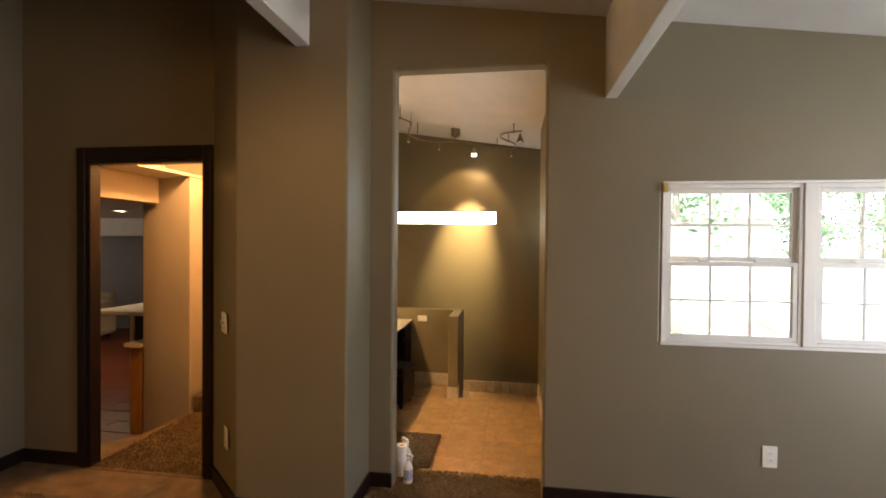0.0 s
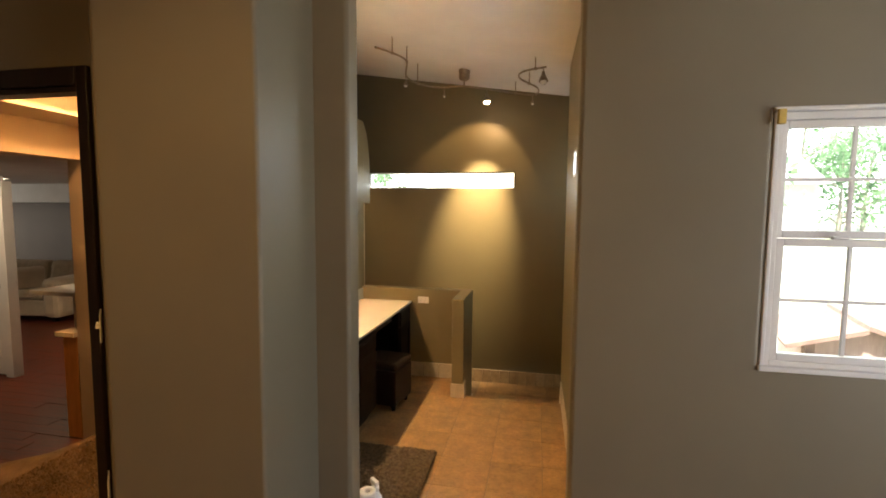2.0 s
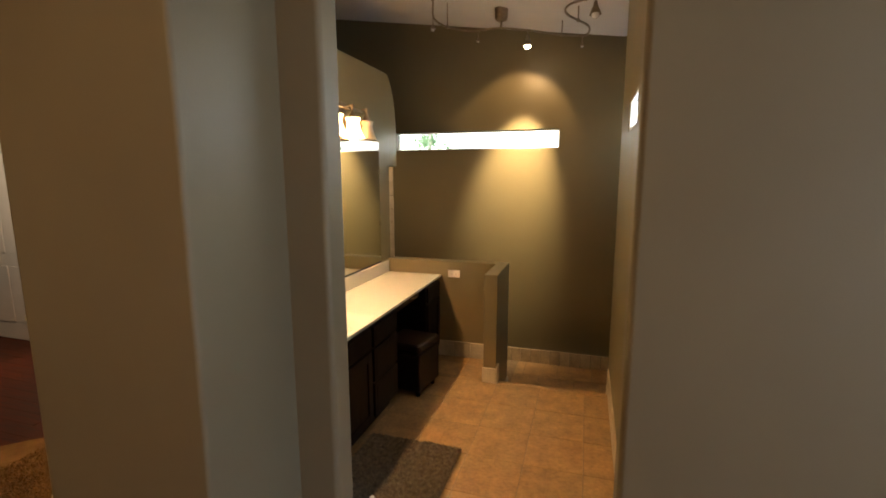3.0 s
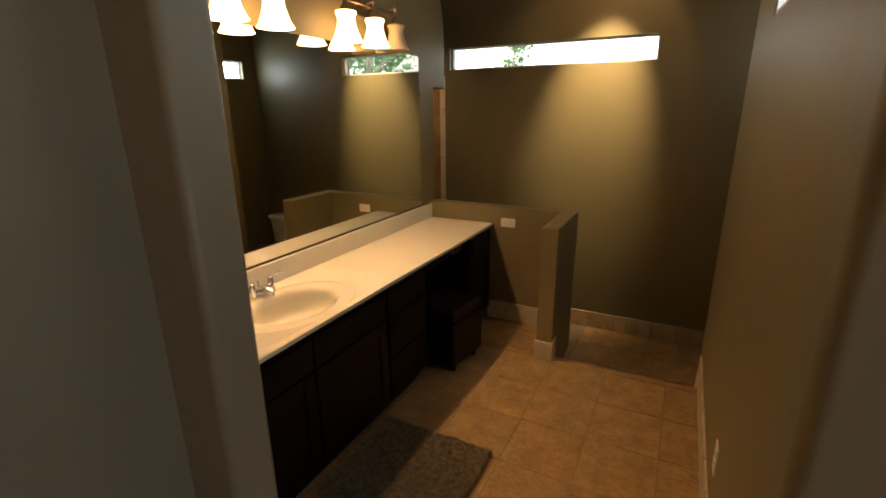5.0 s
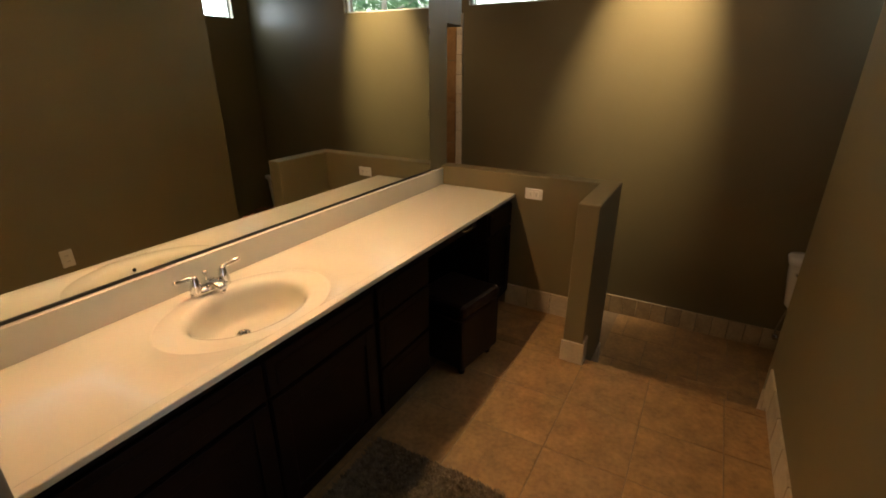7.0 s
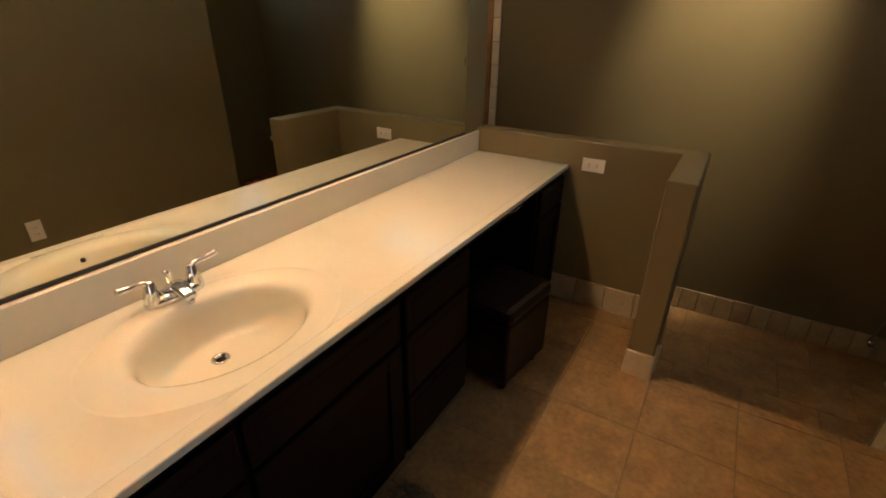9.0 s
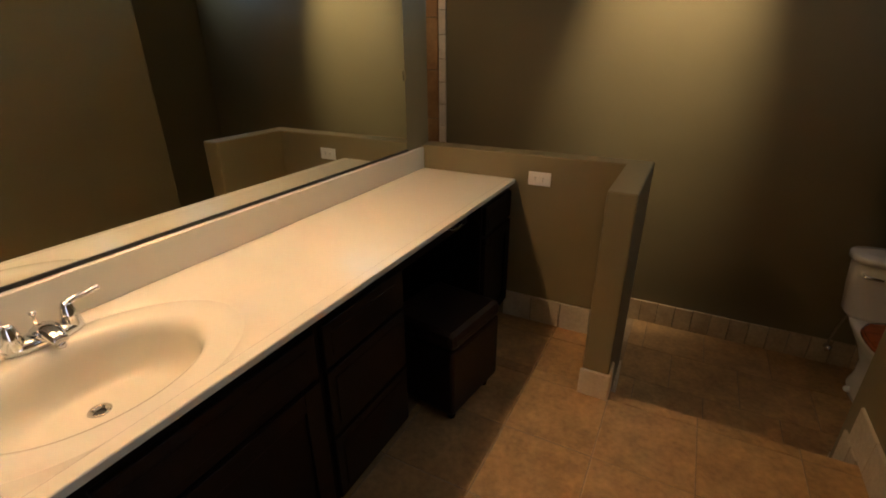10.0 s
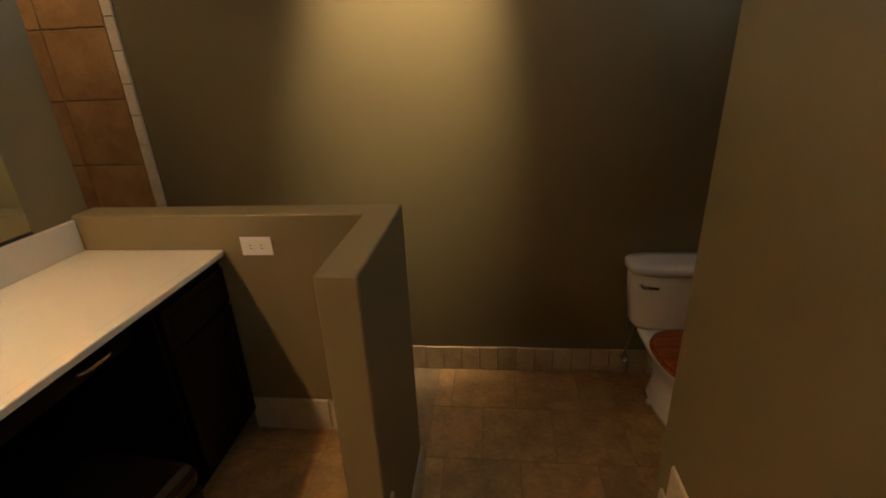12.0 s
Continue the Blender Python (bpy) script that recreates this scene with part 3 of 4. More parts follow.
for k, (x, y, h, s) in enumerate(((5.2, 14.5, 6.5, 1.2), (19.6, 36, 6.2, 2.3), (21.8, 37.5, 6.8, 2.6), (24.5, 37, 7, 2.8), (28, 40, 8, 3.2), (33, 43, 9, 3.6), (23, 48, 11, 4), (-15, 50, 8, 2.4))):
    tree(x, y, -0.9 + 0.055 * max(0, y - 12), h, s, 40 + k, "leafy green tree standing on the sunlit lawn", 0.45 if k == 0 else 0.06, 70 if k == 0 else 230)
# glowing sheet added so that the sky outside turns out white
bm = shape()
add_box(bm, -420, 420, 320, 321, -6, 230)
structure("backdrop", bm, SKYGLOW, "glowing pale sheet standing in for the overexposed sky beyond the trees", "sky")
# small red-roofed shed
SHED = thing("garden_shed", 4.05, 7.75, -0.9, "small red-brown garden shed with a gable roof on the lawn", "shed", rz=-14)
box_part("wall", SHED, SHEDWALL, -0.46, 0.46, -0.4, 0.6, 0, 1.38)
for sx in (-1, 1):
    bm = shape()
    add_box(bm, 0, 0.66, -0.55, 0.72, 0, 0.04, pose(0, 0, 1.545, 0, 0, 0) @ Matrix.Rotation(radians(19 if sx > 0 else 161), 4, "Y"))
    part("roof", bm, ROOFRED, SHED)
for y in (-0.4, 0.6):
    bm = shape()
    add_loft(bm, [[(-0.46, y + d, 1.38), (0.46, y + d, 1.38), (0, y + d, 1.53)] for d in (-0.015, 0.0)])
    part("gable", bm, SHEDWALL, SHED)
for x in (-0.4, 0.4):
    box_part("post", SHED, ROOFRED, x - 0.035, x + 0.035, -0.47, -0.405, 0, 1.4)
box_part("door", SHED, SIDING, -0.25, 0.25, -0.43, -0.402, 0, 1.1)
# neighbouring house beyond the lawn
HOUSE = thing("house", 14.6, 33, 0.2, "pale neighbouring house beyond the lawn", "house")
box_part("wall", HOUSE, SIDING, -3.4, 2.2, 0, 7, -0.5, 3.2)
bm = shape()
for a in (0,):
    vs = [bm.verts.new(p) for p in ((-3.8, -0.5, 3.2), (2.6, -0.5, 3.2), (2.6, 7.5, 3.2), (-3.8, 7.5, 3.2), (-3.8, 3.5, 5.4), (2.6, 3.5, 5.4))]
    for f in ((0, 1, 5, 4), (2, 3, 4, 5), (0, 4, 3), (1, 2, 5), (0, 3, 2, 1)):
        bm.faces.new([vs[i] for i in f])
part("roof", bm, SIDING, HOUSE)
for x in (-2.3, -0.6, 1.1):
    w = box_part("window", HOUSE, WHITE, x - 0.6, x + 0.6, -0.06, 0, 0.9, 2.2)
    box_part("pane", w, GREYPAINT, x - 0.5, x + 0.5, -0.07, -0.06, 1.0, 2.1, 0)


# ---- plates, switches and sockets ----
def wall_plate(name, m, wide, high, kind, label, category):
    """A plate that lies in the xz plane and faces -y, put where m says."""
    p = new(name)
    p.matrix_world = m
    tagged(p, label, category)
    bm = shape()
    add_box(bm, -wide / 2, wide / 2, -0.006, 0, -high / 2, high / 2, bevel=0.0025)
    part("plate", bm, PLATE, p)
    if kind == "socket":
        for s in (-1, 1):
            bm = shape()
            add_box(bm, -0.017, 0.017, -0.0085, -0.004, s * 0.0195 - 0.014, s * 0.0195 + 0.014, bevel=0.002)
            face = part("outlet_face", bm, PLATE, p)
            for x, hh in ((-0.006, 0.009), (0.006, 0.007)):
                box_part("slot", face, DARK, x - 0.0012, x + 0.0012, -0.0092, -0.0084, s * 0.0195 - hh / 2, s * 0.0195 + hh / 2, 0)
    else:
        for x in ((-0.023, 0.023) if wide > 0.1 else (0,)):
            bm = shape()
            add_box(bm, x - 0.005, x + 0.005, -0.02, -0.004, -0.006, 0.012, bevel=0.002)
            part("toggle", bm, PLATE, p)
    return p


wall_plate("wall_outlet", pose(2.237, 4.10, 0.572), 0.076, 0.118, "socket", "ivory wall outlet on the taupe window wall", "outlet")
wall_plate("light_switch", pose(-0.826, 3.819, 1.25, 0, 0, -43.6), 0.115, 0.118, "switch", "ivory double light switch beside the doorway", "light switch")
wall_plate("wall_outlet", pose(-0.79, 3.785, 0.59, 0, 0, -43.6), 0.074, 0.118, "socket", "ivory wall outlet low on the angled taupe wall", "outlet")
wall_plate("wall_outlet", pose(-0.247, 6.865, 0.804, 0, 90, 0), 0.068, 0.113, "socket", "ivory outlet set sideways above the counter", "outlet")
wall_plate("wall_outlet", pose(RIGHT_X, 5.37, 0.345, 0, 0, -90) , 0.074, 0.118, "socket", "ivory wall outlet above the cream base tiles", "outlet")


# ---- vanity ----
FRONT_X, TOP_Z = -0.40, 0.79


def drawer_front(parent, y0, y1, z0, z1, knob=True):
    bm = shape()
    add_box(bm, FRONT_X, FRONT_X + 0.019, y0, y1, z0, z1)
    d = part("drawer", bm, CABINET, parent, "", 0.004)
    bm = shape()
    add_box(bm, FRONT_X + 0.019, FRONT_X + 0.022, y0 + 0.03, y1 - 0.03, z0 + 0.03, z1 - 0.03)
    part("raised_panel", bm, CABINET, d, "", 0.003)
    return d


def cabinet_door(parent, y0, y1, z0, z1):
    bm = shape()
    add_box(bm, FRONT_X, FRONT_X + 0.010, y0, y1, z0, z1)
    d = part("door", bm, CABINET, parent)
    for name, a in (("stile", (y0, y0 + 0.06, z0, z1)), ("stile", (y1 - 0.06, y1, z0, z1)), ("rail", (y0 + 0.06, y1 - 0.06, z0, z0 + 0.06)), ("rail", (y0 + 0.06, y1 - 0.06, z1 - 0.06, z1))):
        box_part(name, d, CABINET, FRONT_X + 0.010, FRONT_X + 0.020, a[0], a[1], a[2], a[3], 0.003)
    return d


def cabinet_body(name, y0, y1, label, open_top=0):
    c = thing(name, 0, 0, 0, label, "cabinet", "vanity cabinets")
    bm = shape()
    add_box(bm, VANITY_X + 0.004, FRONT_X, y0, y1, 0.09, TOP_Z - 0.032 if open_top == 0 else 0.6)
    if open_top:
        add_box(bm, FRONT_X - 0.02, FRONT_X, y0, y1, 0.6, TOP_Z - 0.032)
    part("body", bm, CABINET, c, "", 0.002)
    bm = shape()
    add_box(bm, VANITY_X + 0.004, FRONT_X - 0.06, y0, y1, 0.0, 0.09)
    part("toe_kick", bm, CABINET, c)
    return c


c = cabinet_body("sink_cabinet", 4.2, 5.405, "espresso wooden sink cabinet with two doors under the counter", 1)
drawer_front(c, 4.22, 4.86, 0.60, 0.735)
drawer_front(c, 4.875, 5.395, 0.60, 0.735)
cabinet_door(c, 4.22, 4.86, 0.11, 0.585)
cabinet_door(c, 4.875, 5.395, 0.11, 0.585)
c = cabinet_body("drawer_cabinet", 5.409, 5.83, "espresso wooden cabinet with three drawers")
for z0, z1 in ((0.60, 0.735), (0.36, 0.585), (0.11, 0.345)):
    drawer_front(c, 5.425, 5.815, z0, z1)
c = cabinet_body("end_cabinet", 6.50, 6.860, "narrow espresso wooden cabinet against the half wall")
drawer_front(c, 6.515, 6.845, 0.60, 0.735)
cabinet_door(c, 6.515, 6.845, 0.11, 0.585)
# apron drawer over the knee space
c = thing("knee_drawer", 0, 0, 0, "shallow espresso drawer under the counter over the knee space", "drawer", "vanity cabinets")
box_part("body", c, CABINET, VANITY_X + 0.1, FRONT_X - 0.06, 5.84, 6.49, 0.66, TOP_Z - 0.032)
# dark sheet added over the wall to stand for the knee space's shade
box_part("back_panel", c, CABINET, VANITY_X + 0.004, VANITY_X + 0.022, 5.832, 6.498, 0.0, 0.66)
bm = shape()
add_tube(bm, smooth_line([(FRONT_X - 0.058, 6.28, 0.70), (FRONT_X - 0.03, 6.29, 0.70), (FRONT_X - 0.03, 6.37, 0.70), (FRONT_X - 0.058, 6.38, 0.70)], 5), 0.005, 8)
part("handle", bm, CHROME, c, "chrome pull handle")

# counter with the moulded bowl
CTR = thing("vanity_counter", 0, 0, 0, "cream cultured-marble counter with a moulded oval bowl", "counter")
Y0, Y1, X0, X1 = 4.195, 6.862, VANITY_X + 0.003, -0.372
CX, CY = -0.628, 5.03
bm = shape()
angles = sorted({2 * math.pi * k / 72 for k in range(72)} | {math.atan2(dy, dx) % (2 * math.pi) for dx in (X0 - CX, X1 - CX) for dy in (-0.5, 0.5)})


def rect_point(a):
    c, s = math.cos(a), math.sin(a)
    ts = []
    if abs(c) > 1e-9:
        ts.append(((X1 if c > 0 else X0) - CX) / c)
    if abs(s) > 1e-9:
        ts.append((0.5 if s > 0 else -0.5) / s)
    t = min(ts)
    return (CX + t * c, CY + t * s, TOP_Z)


def oval(a, rx, ry, z, dx=0.0):
    return (CX + dx + rx * math.cos(a), CY + ry * math.sin(a), z)


rings = [[rect_point(a) for a in angles],
         [oval(a, 0.236, 0.32, TOP_Z) for a in angles], [oval(a, 0.2325, 0.3155, TOP_Z - 0.006) for a in angles],
         [oval(a, 0.226, 0.309, TOP_Z - 0.004) for a in angles], [oval(a, 0.184, 0.238, TOP_Z - 0.003) for a in angles],
         [oval(a, 0.171, 0.223, TOP_Z - 0.008) for a in angles], [oval(a, 0.160, 0.209, TOP_Z - 0.024) for a in angles]]
for k in range(1, 8):
    q = k / 8
    rings.append([oval(a, 0.157 * math.cos(q * 1.44) ** 0.58, 0.206 * math.cos(q * 1.44) ** 0.58, TOP_Z - 0.02 - 0.115 * math.sin(q * math.pi / 2), -0.062 * q * q) for a in angles])
rings.append([oval(a, 0.024, 0.024, TOP_Z - 0.137, -0.062) for a in angles])
vr = [[bm.verts.new(p) for p in r] for r in rings]
for a, b in zip(vr, vr[1:]):
    for i in range(len(angles)):
        j = (i + 1) % len(angles)
        bm.faces.new((a[i], a[j], b[j], b[i])).smooth = True
part("basin", bm, MARBLE, CTR, "moulded oval wash basin")
for y0, y1 in ((Y0, CY - 0.5), (CY + 0.5, Y1)):
    bm = shape()
    vs = [bm.verts.new((x, y, TOP_Z)) for x, y in ((X0, y0), (X1, y0), (X1, y1), (X0, y1))]
    bm.faces.new(vs)
    part("slab", bm, MARBLE, CTR)
bm = shape()
add_box(bm, X1 - 0.035, X1 + 0.003, Y0, Y1, TOP_Z - 0.021, TOP_Z + 0.0015)
part("front_edge", bm, MARBLE, CTR, "", 0.005)
box_part("backsplash", CTR, MARBLE, X0, X0 + 0.020, Y0, Y1, TOP_Z, 0.905, 0.005)
bm = shape()
add_lathe(bm, [(0.0, -0.006), (0.013, -0.006), (0.016, 0.0), (0.022, 0.002), (0.024, 0.0), (0.024, -0.004)], pose(CX - 0.062, CY, TOP_Z - 0.136), 20)
d = part("drain", bm, CHROME, CTR, "chrome drain ring")
bm = shape()
add_lathe(bm, [(0.0, 0.0), (0.012, 0.0), (0.012, 0.0005)], pose(CX - 0.062, CY, TOP_Z - 0.141), 16)
part("drain_hole", bm, DARK, d)
bm = shape()
add_lathe(bm, [(0.0, 0.0), (0.008, 0.0), (0.008, 0.002), (0.0, 0.002)], pose(CX + 0.1515, CY, TOP_Z - 0.034, 0, -78, 0), 14)
part("overflow_hole", bm, DARK, CTR)

# faucet
FAUCET = thing("faucet", -0.842, 5.036, TOP_Z, "chrome two-lever bathroom faucet on the counter", "faucet")
bm = shape()
sec = []
for k, z in ((1.0, 0.0), (1.0, 0.012), (0.9, 0.02), (0.6, 0.026)):
    sec.append([(0.031 * k * math.cos(a), 0.080 * k * math.sin(a), z) for a in [2 * math.pi * i / 28 for i in range(28)]])
add_loft(bm, sec)
part("base", bm, CHROME, FAUCET)
bm = shape()
sec = []
for x, z, w, h in ((-0.018, 0.016, 0.030, 0.014), (0.0, 0.030, 0.028, 0.018), (0.02, 0.036, 0.025, 0.015), (0.045, 0.033, 0.021, 0.012), (0.068, 0.026, 0.018, 0.010), (0.077, 0.021, 0.015, 0.008)):
    sec.append([(x + 0.25 * h * math.sin(a), w * math.cos(a), z + h * math.sin(a)) for a in [2 * math.pi * i / 20 for i in range(20)]])
add_loft(bm, sec)
add_lathe(bm, [(0.0, -0.012), (0.010, -0.012), (0.011, 0.0), (0.0, 0.002)], pose(0.068, 0, 0.016), 14)
part("spout", bm, CHROME, FAUCET)
bm = shape()
add_lathe(bm, [(0.0, 0.02), (0.004, 0.02), (0.004, 0.055), (0.008, 0.06), (0.008, 0.068), (0.0, 0.071)], pose(-0.022, 0, 0), 12)
part("lift_rod", bm, CHROME, FAUCET)
for s in (-1, 1):
    bm = shape()
    add_lathe(bm, [(0.021, 0.0), (0.022, 0.015), (0.017, 0.04), (0.013, 0.058), (0.009, 0.066), (0.0, 0.068)], pose(0, s * 0.056, 0.005), 18)
    h = part("handle", bm, CHROME, FAUCET)
    bm = shape()
    add_tube(bm, smooth_line([(0, s * 0.056, 0.062), (-0.002, s * 0.072, 0.070), (0.0, s * 0.102, 0.073), (0.004, s * 0.130, 0.078)], 5), [0.009 - 0.0002 * i if i < 12 else 0.0075 for i in range(16)], 10)
    part("lever", bm, CHROME, h)

# mirror and its clips
MIR = thing("wall_mirror", 0, 0, 0, "large frameless mirror on the wall above the backsplash", "mirror")
box_part("glass", MIR, MIRROR, VANITY_X + 0.001, VANITY_X + 0.006, 4.21, 6.715, 0.917, 2.0, 0.0)
box_part("edge_strip", MIR, DARK, VANITY_X + 0.001, VANITY_X + 0.010, 4.21, 6.715, 0.906, 0.916, 0.0, "dark strip under the glass")
for z in (1.25, 1.72):
    box_part("clip", MIR, CHROME, VANITY_X + 0.001, VANITY_X + 0.009, 6.700, 6.722, z, z + 0.045, 0.001, "chrome mirror clip")


# vanity lights
def bell_shade(y, lit, parent):
    bm = shape()
    prof = [(0.024, 0.150), (0.050, 0.147), (0.056, 0.139), (0.047, 0.125), (0.044, 0.105), (0.050, 0.075), (0.061, 0.040), (0.074, 0.012), (0.082, 0.0), (0.079, 0.001), (0.070, 0.014), (0.057, 0.042), (0.046, 0.076), (0.040, 0.105)]
    add_lathe(bm, prof, pose(-0.79, y, 1.985), 32)
    s = part("shade", bm, SHADE if lit else SHADEOFF, parent, "lit frosted glass bell shade" if lit else "unlit frosted glass bell shade")
    bm = shape()
    add_lathe(bm, [(0.0, 0.0), (0.014, 0.005), (0.019, 0.018), (0.012, 0.035), (0.010, 0.06), (0.0, 0.06)], pose(-0.79, y, 2.045), 14)
    part("bulb", bm, BULB if lit else PORCELAIN, s, "glowing bulb" if lit else "dark bulb")
    bm = shape()
    add_lathe(bm, [(0.027, 0.0), (0.028, 0.02), (0.014, 0.034), (0.010, 0.08), (0.016, 0.085), (0.016, 0.095), (0.0, 0.105)], pose(-0.79, y, 2.132), 16)
    part("socket_cap", bm, NICKEL, parent)
    bm = shape()
    add_tube(bm, smooth_line([(-0.845, y, 2.21), (-0.82, y + 0.01, 2.225), (-0.80, y + 0.005, 2.215), (-0.79, y, 2.2)], 5), 0.007, 8)
    part("arm", bm, NICKEL, parent)


for ys, states in (((4.76, 5.0, 5.25), (1, 1, 1)), ((5.75, 6.01, 6.235), (1, 1, 0))):
    f = thing("vanity_light", 0, 0, 0, "three-lamp bronze vanity light with glass bell shades", "vanity light", "lights over the mirror")
    bm = shape()
    add_tube(bm, [(-0.845, ys[0] - 0.03, 2.21), (-0.845, ys[2] + 0.03, 2.21)], 0.010, 10)
    part("bar", bm, NICKEL, f)
    box_part("backplate", f, NICKEL, VANITY_X + 0.001, VANITY_X + 0.022, ys[1] - 0.11, ys[1] + 0.11, 2.16, 2.26, 0.006)
    for s in (-0.06, 0.06):
        bm = shape()
        add_tube(bm, [(VANITY_X + 0.02, ys[1] + s, 2.21), (-0.845, ys[1] + s, 2.21)], 0.008, 8)
        part("bracket", bm, NICKEL, f)
    for y, on in zip(ys, states):
        bell_shade(y, on, f)

# ---- track light on the ceiling ----
TRACK = thing("track_light", 0, 0, 0, "wavy bronze track light hanging under the sloping ceiling", "track light")
RAIL_Z = 2.99
RAIL = smooth_line([(-0.50, 6.14, RAIL_Z + 0.1), (-0.40, 6.30, RAIL_Z + 0.1), (-0.33, 6.50, RAIL_Z + 0.09), (-0.42, 6.82, RAIL_Z + 0.05), (-0.36, 7.03, RAIL_Z + 0.03), (-0.16, 7.14, RAIL_Z + 0.01), (0.10, 7.10, RAIL_Z), (0.34, 7.17, RAIL_Z - 0.02), (0.62, 7.36, RAIL_Z - 0.03), (0.82, 7.38, RAIL_Z - 0.045), (0.85, 7.12, RAIL_Z - 0.045), (0.69, 6.80, RAIL_Z - 0.035), (0.72, 6.60, RAIL_Z - 0.03), (0.92, 6.46, RAIL_Z - 0.04)], 7)
bm = shape()
add_tube(bm, RAIL, 0.009, 8)
part("rail", bm, NICKEL, TRACK)
for x, y, z in ((-0.40, 6.30, RAIL_Z + 0.1), (-0.33, 6.52, RAIL_Z + 0.09), (-0.36, 7.03, RAIL_Z + 0.03), (0.62, 7.36, RAIL_Z - 0.03), (0.83, 6.51, RAIL_Z - 0.035), (0.77, 6.96, RAIL_Z - 0.04)):
    bm = shape()
    add_tube(bm, [(x, y, z), (x, y, bath_ceiling(x) + 0.002)], 0.005, 8)
    add_lathe(bm, [(0.0, -0.012), (0.012, -0.012), (0.012, 0.012), (0.0, 0.012)], pose(x, y, z), 10)
    part("stem", bm, NICKEL, TRACK)
bm = shape()
add_lathe(bm, [(0.0, 0.0), (0.028, 0.0), (0.05, 0.012), (0.056, 0.03), (0.056, 0.085), (0.06, 0.09), (0.06, 0.11), (0.0, 0.11)], pose(0.11, 7.12, bath_ceiling(0.11) - 0.105), 24)
part("canopy", bm, NICKEL, TRACK)
bm = shape()
add_tube(bm, [(0.11, 7.12, bath_ceiling(0.11) - 0.1), (0.11, 7.11, RAIL_Z)], 0.008, 8)
part("feed_stem", bm, NICKEL, TRACK)


def track_head(x, y, z, target, lit, size=1.0):
    turn = (Vector(target) - Vector((x, y, z - 0.07))).to_track_quat("-Z", "Y").to_matrix().to_4x4()
    m = Matrix.Translation((x, y, z - 0.07)) @ turn @ Matrix.Scale(size, 4)
    bm = shape()
    add_tube(bm, [(x, y, z), (x, y, z - 0.06)], 0.004, 6)
    add_lathe(bm, [(0.042, -0.055), (0.040, -0.05), (0.028, -0.02), (0.016, 0.005), (0.013, 0.03), (0.0, 0.034)], m, 18)
    h = part("lamp_head", bm, NICKEL, TRACK)
    bm = shape()
    add_lathe(bm, [(0.0, -0.084), (0.018, -0.080), (0.028, -0.066), (0.026, -0.045), (0.026, -0.03), (0.0, -0.03)], m, 16)
    part("bulb", bm, BULB if lit else PORCELAIN, h, "glowing spot bulb" if lit else "dark spot bulb")


track_head(0.34, 7.17, RAIL_Z - 0.02, (0.31, 7.36, 1.8), True)
track_head(-0.42, 6.80, RAIL_Z + 0.05, (-0.5, 6.8, 1.0), False, 0.55)
track_head(0.90, 6.48, RAIL_Z - 0.03, (0.95, 6.4, 1.0), False)
track_head(0.80, 7.36, RAIL_Z - 0.045, (0.85, 7.4, 1.0), False, 0.5)
track_head(-0.10, 7.13, RAIL_Z + 0.005, (-0.1, 7.3, 1.0), False, 0.4)

# ---- stool in the knee space ----
STOOL = thing("stool", -0.40, 6.14, 0, "square dark brown leather stool in the knee space", "stool", rz=-8)
bm = shape()
add_box(bm, -0.165, 0.165, -0.175, 0.175, 0.05, 0.35, bevel=0.012)
part("body", bm, LEATHER, STOOL)
bm = shape()
add_box(bm, -0.17, 0.17, -0.18, 0.18, 0.352, 0.425, bevel=0.028)
part("seat", bm, LEATHER, STOOL)
for x in (-0.125, 0.125):
    for y in (-0.125, 0.125):
        bm = shape()
        add_lathe(bm, [(0.016, 0.0), (0.024, 0.05), (0.0, 0.05)], pose(x, y, 0), 10)
        part("foot", bm, CABINET, STOOL)

# ---- toilet ----
TX = 1.49
TOILET = thing("toilet", TX, 7.735, LOW_Z, "white porcelain toilet with a closed varnished wooden seat", "toilet")


def rounded(w, d, y, z, power=4.0, n=36):
    out = []
    for i in range(n):
        a = 2 * math.pi * i / n
        c, s = math.cos(a), math.sin(a)
        r = (abs(c) ** power + abs(s) ** power) ** (-1 / power)
        out.append((w / 2 * r * c, y + d / 2 * r * s, z))
    return out


bm = shape()
add_loft(bm, [rounded(0.40, 0.15, -0.11, 0.405), rounded(0.44, 0.18, -0.105, 0.43), rounded(0.47, 0.19, -0.105, 0.58), rounded(0.49, 0.195, -0.105, 0.715)])
part("tank", bm, PORCELAIN, TOILET)
bm = shape()
add_loft(bm, [rounded(0.50, 0.205, -0.108, 0.717), rounded(0.525, 0.225, -0.112, 0.722), rounded(0.525, 0.225, -0.112, 0.75), rounded(0.51, 0.21, -0.112, 0.76), rounded(0.40, 0.12, -0.112, 0.763)])
part("tank_lid", bm, PORCELAIN, TOILET)
bm = shape()
add_tube(bm, [(-0.205, -0.195, 0.665), (-0.205, -0.222, 0.665), (-0.135, -0.226, 0.66)], [0.012, 0.010, 0.008], 10)
part("flush_lever", bm, CHROME, TOILET, "chrome flush lever")


def bowl_ring(w, back, front, z, n=40):
    out = []
    for i in range(n):
        a = 2 * math.pi * i / n
        c, s = math.cos(a), math.sin(a)
        mid = back - 0.16
        y = mid + s * (0.16 if s > 0 else (mid - front))
        p = 2.6 if s > 0 else 2.0
        r = (abs(c) ** p + abs(s) ** p) ** (-1 / p)
        out.append((w / 2 * c * r, mid + s * r * (0.16 if s > 0 else (mid - front)), z))
    return out


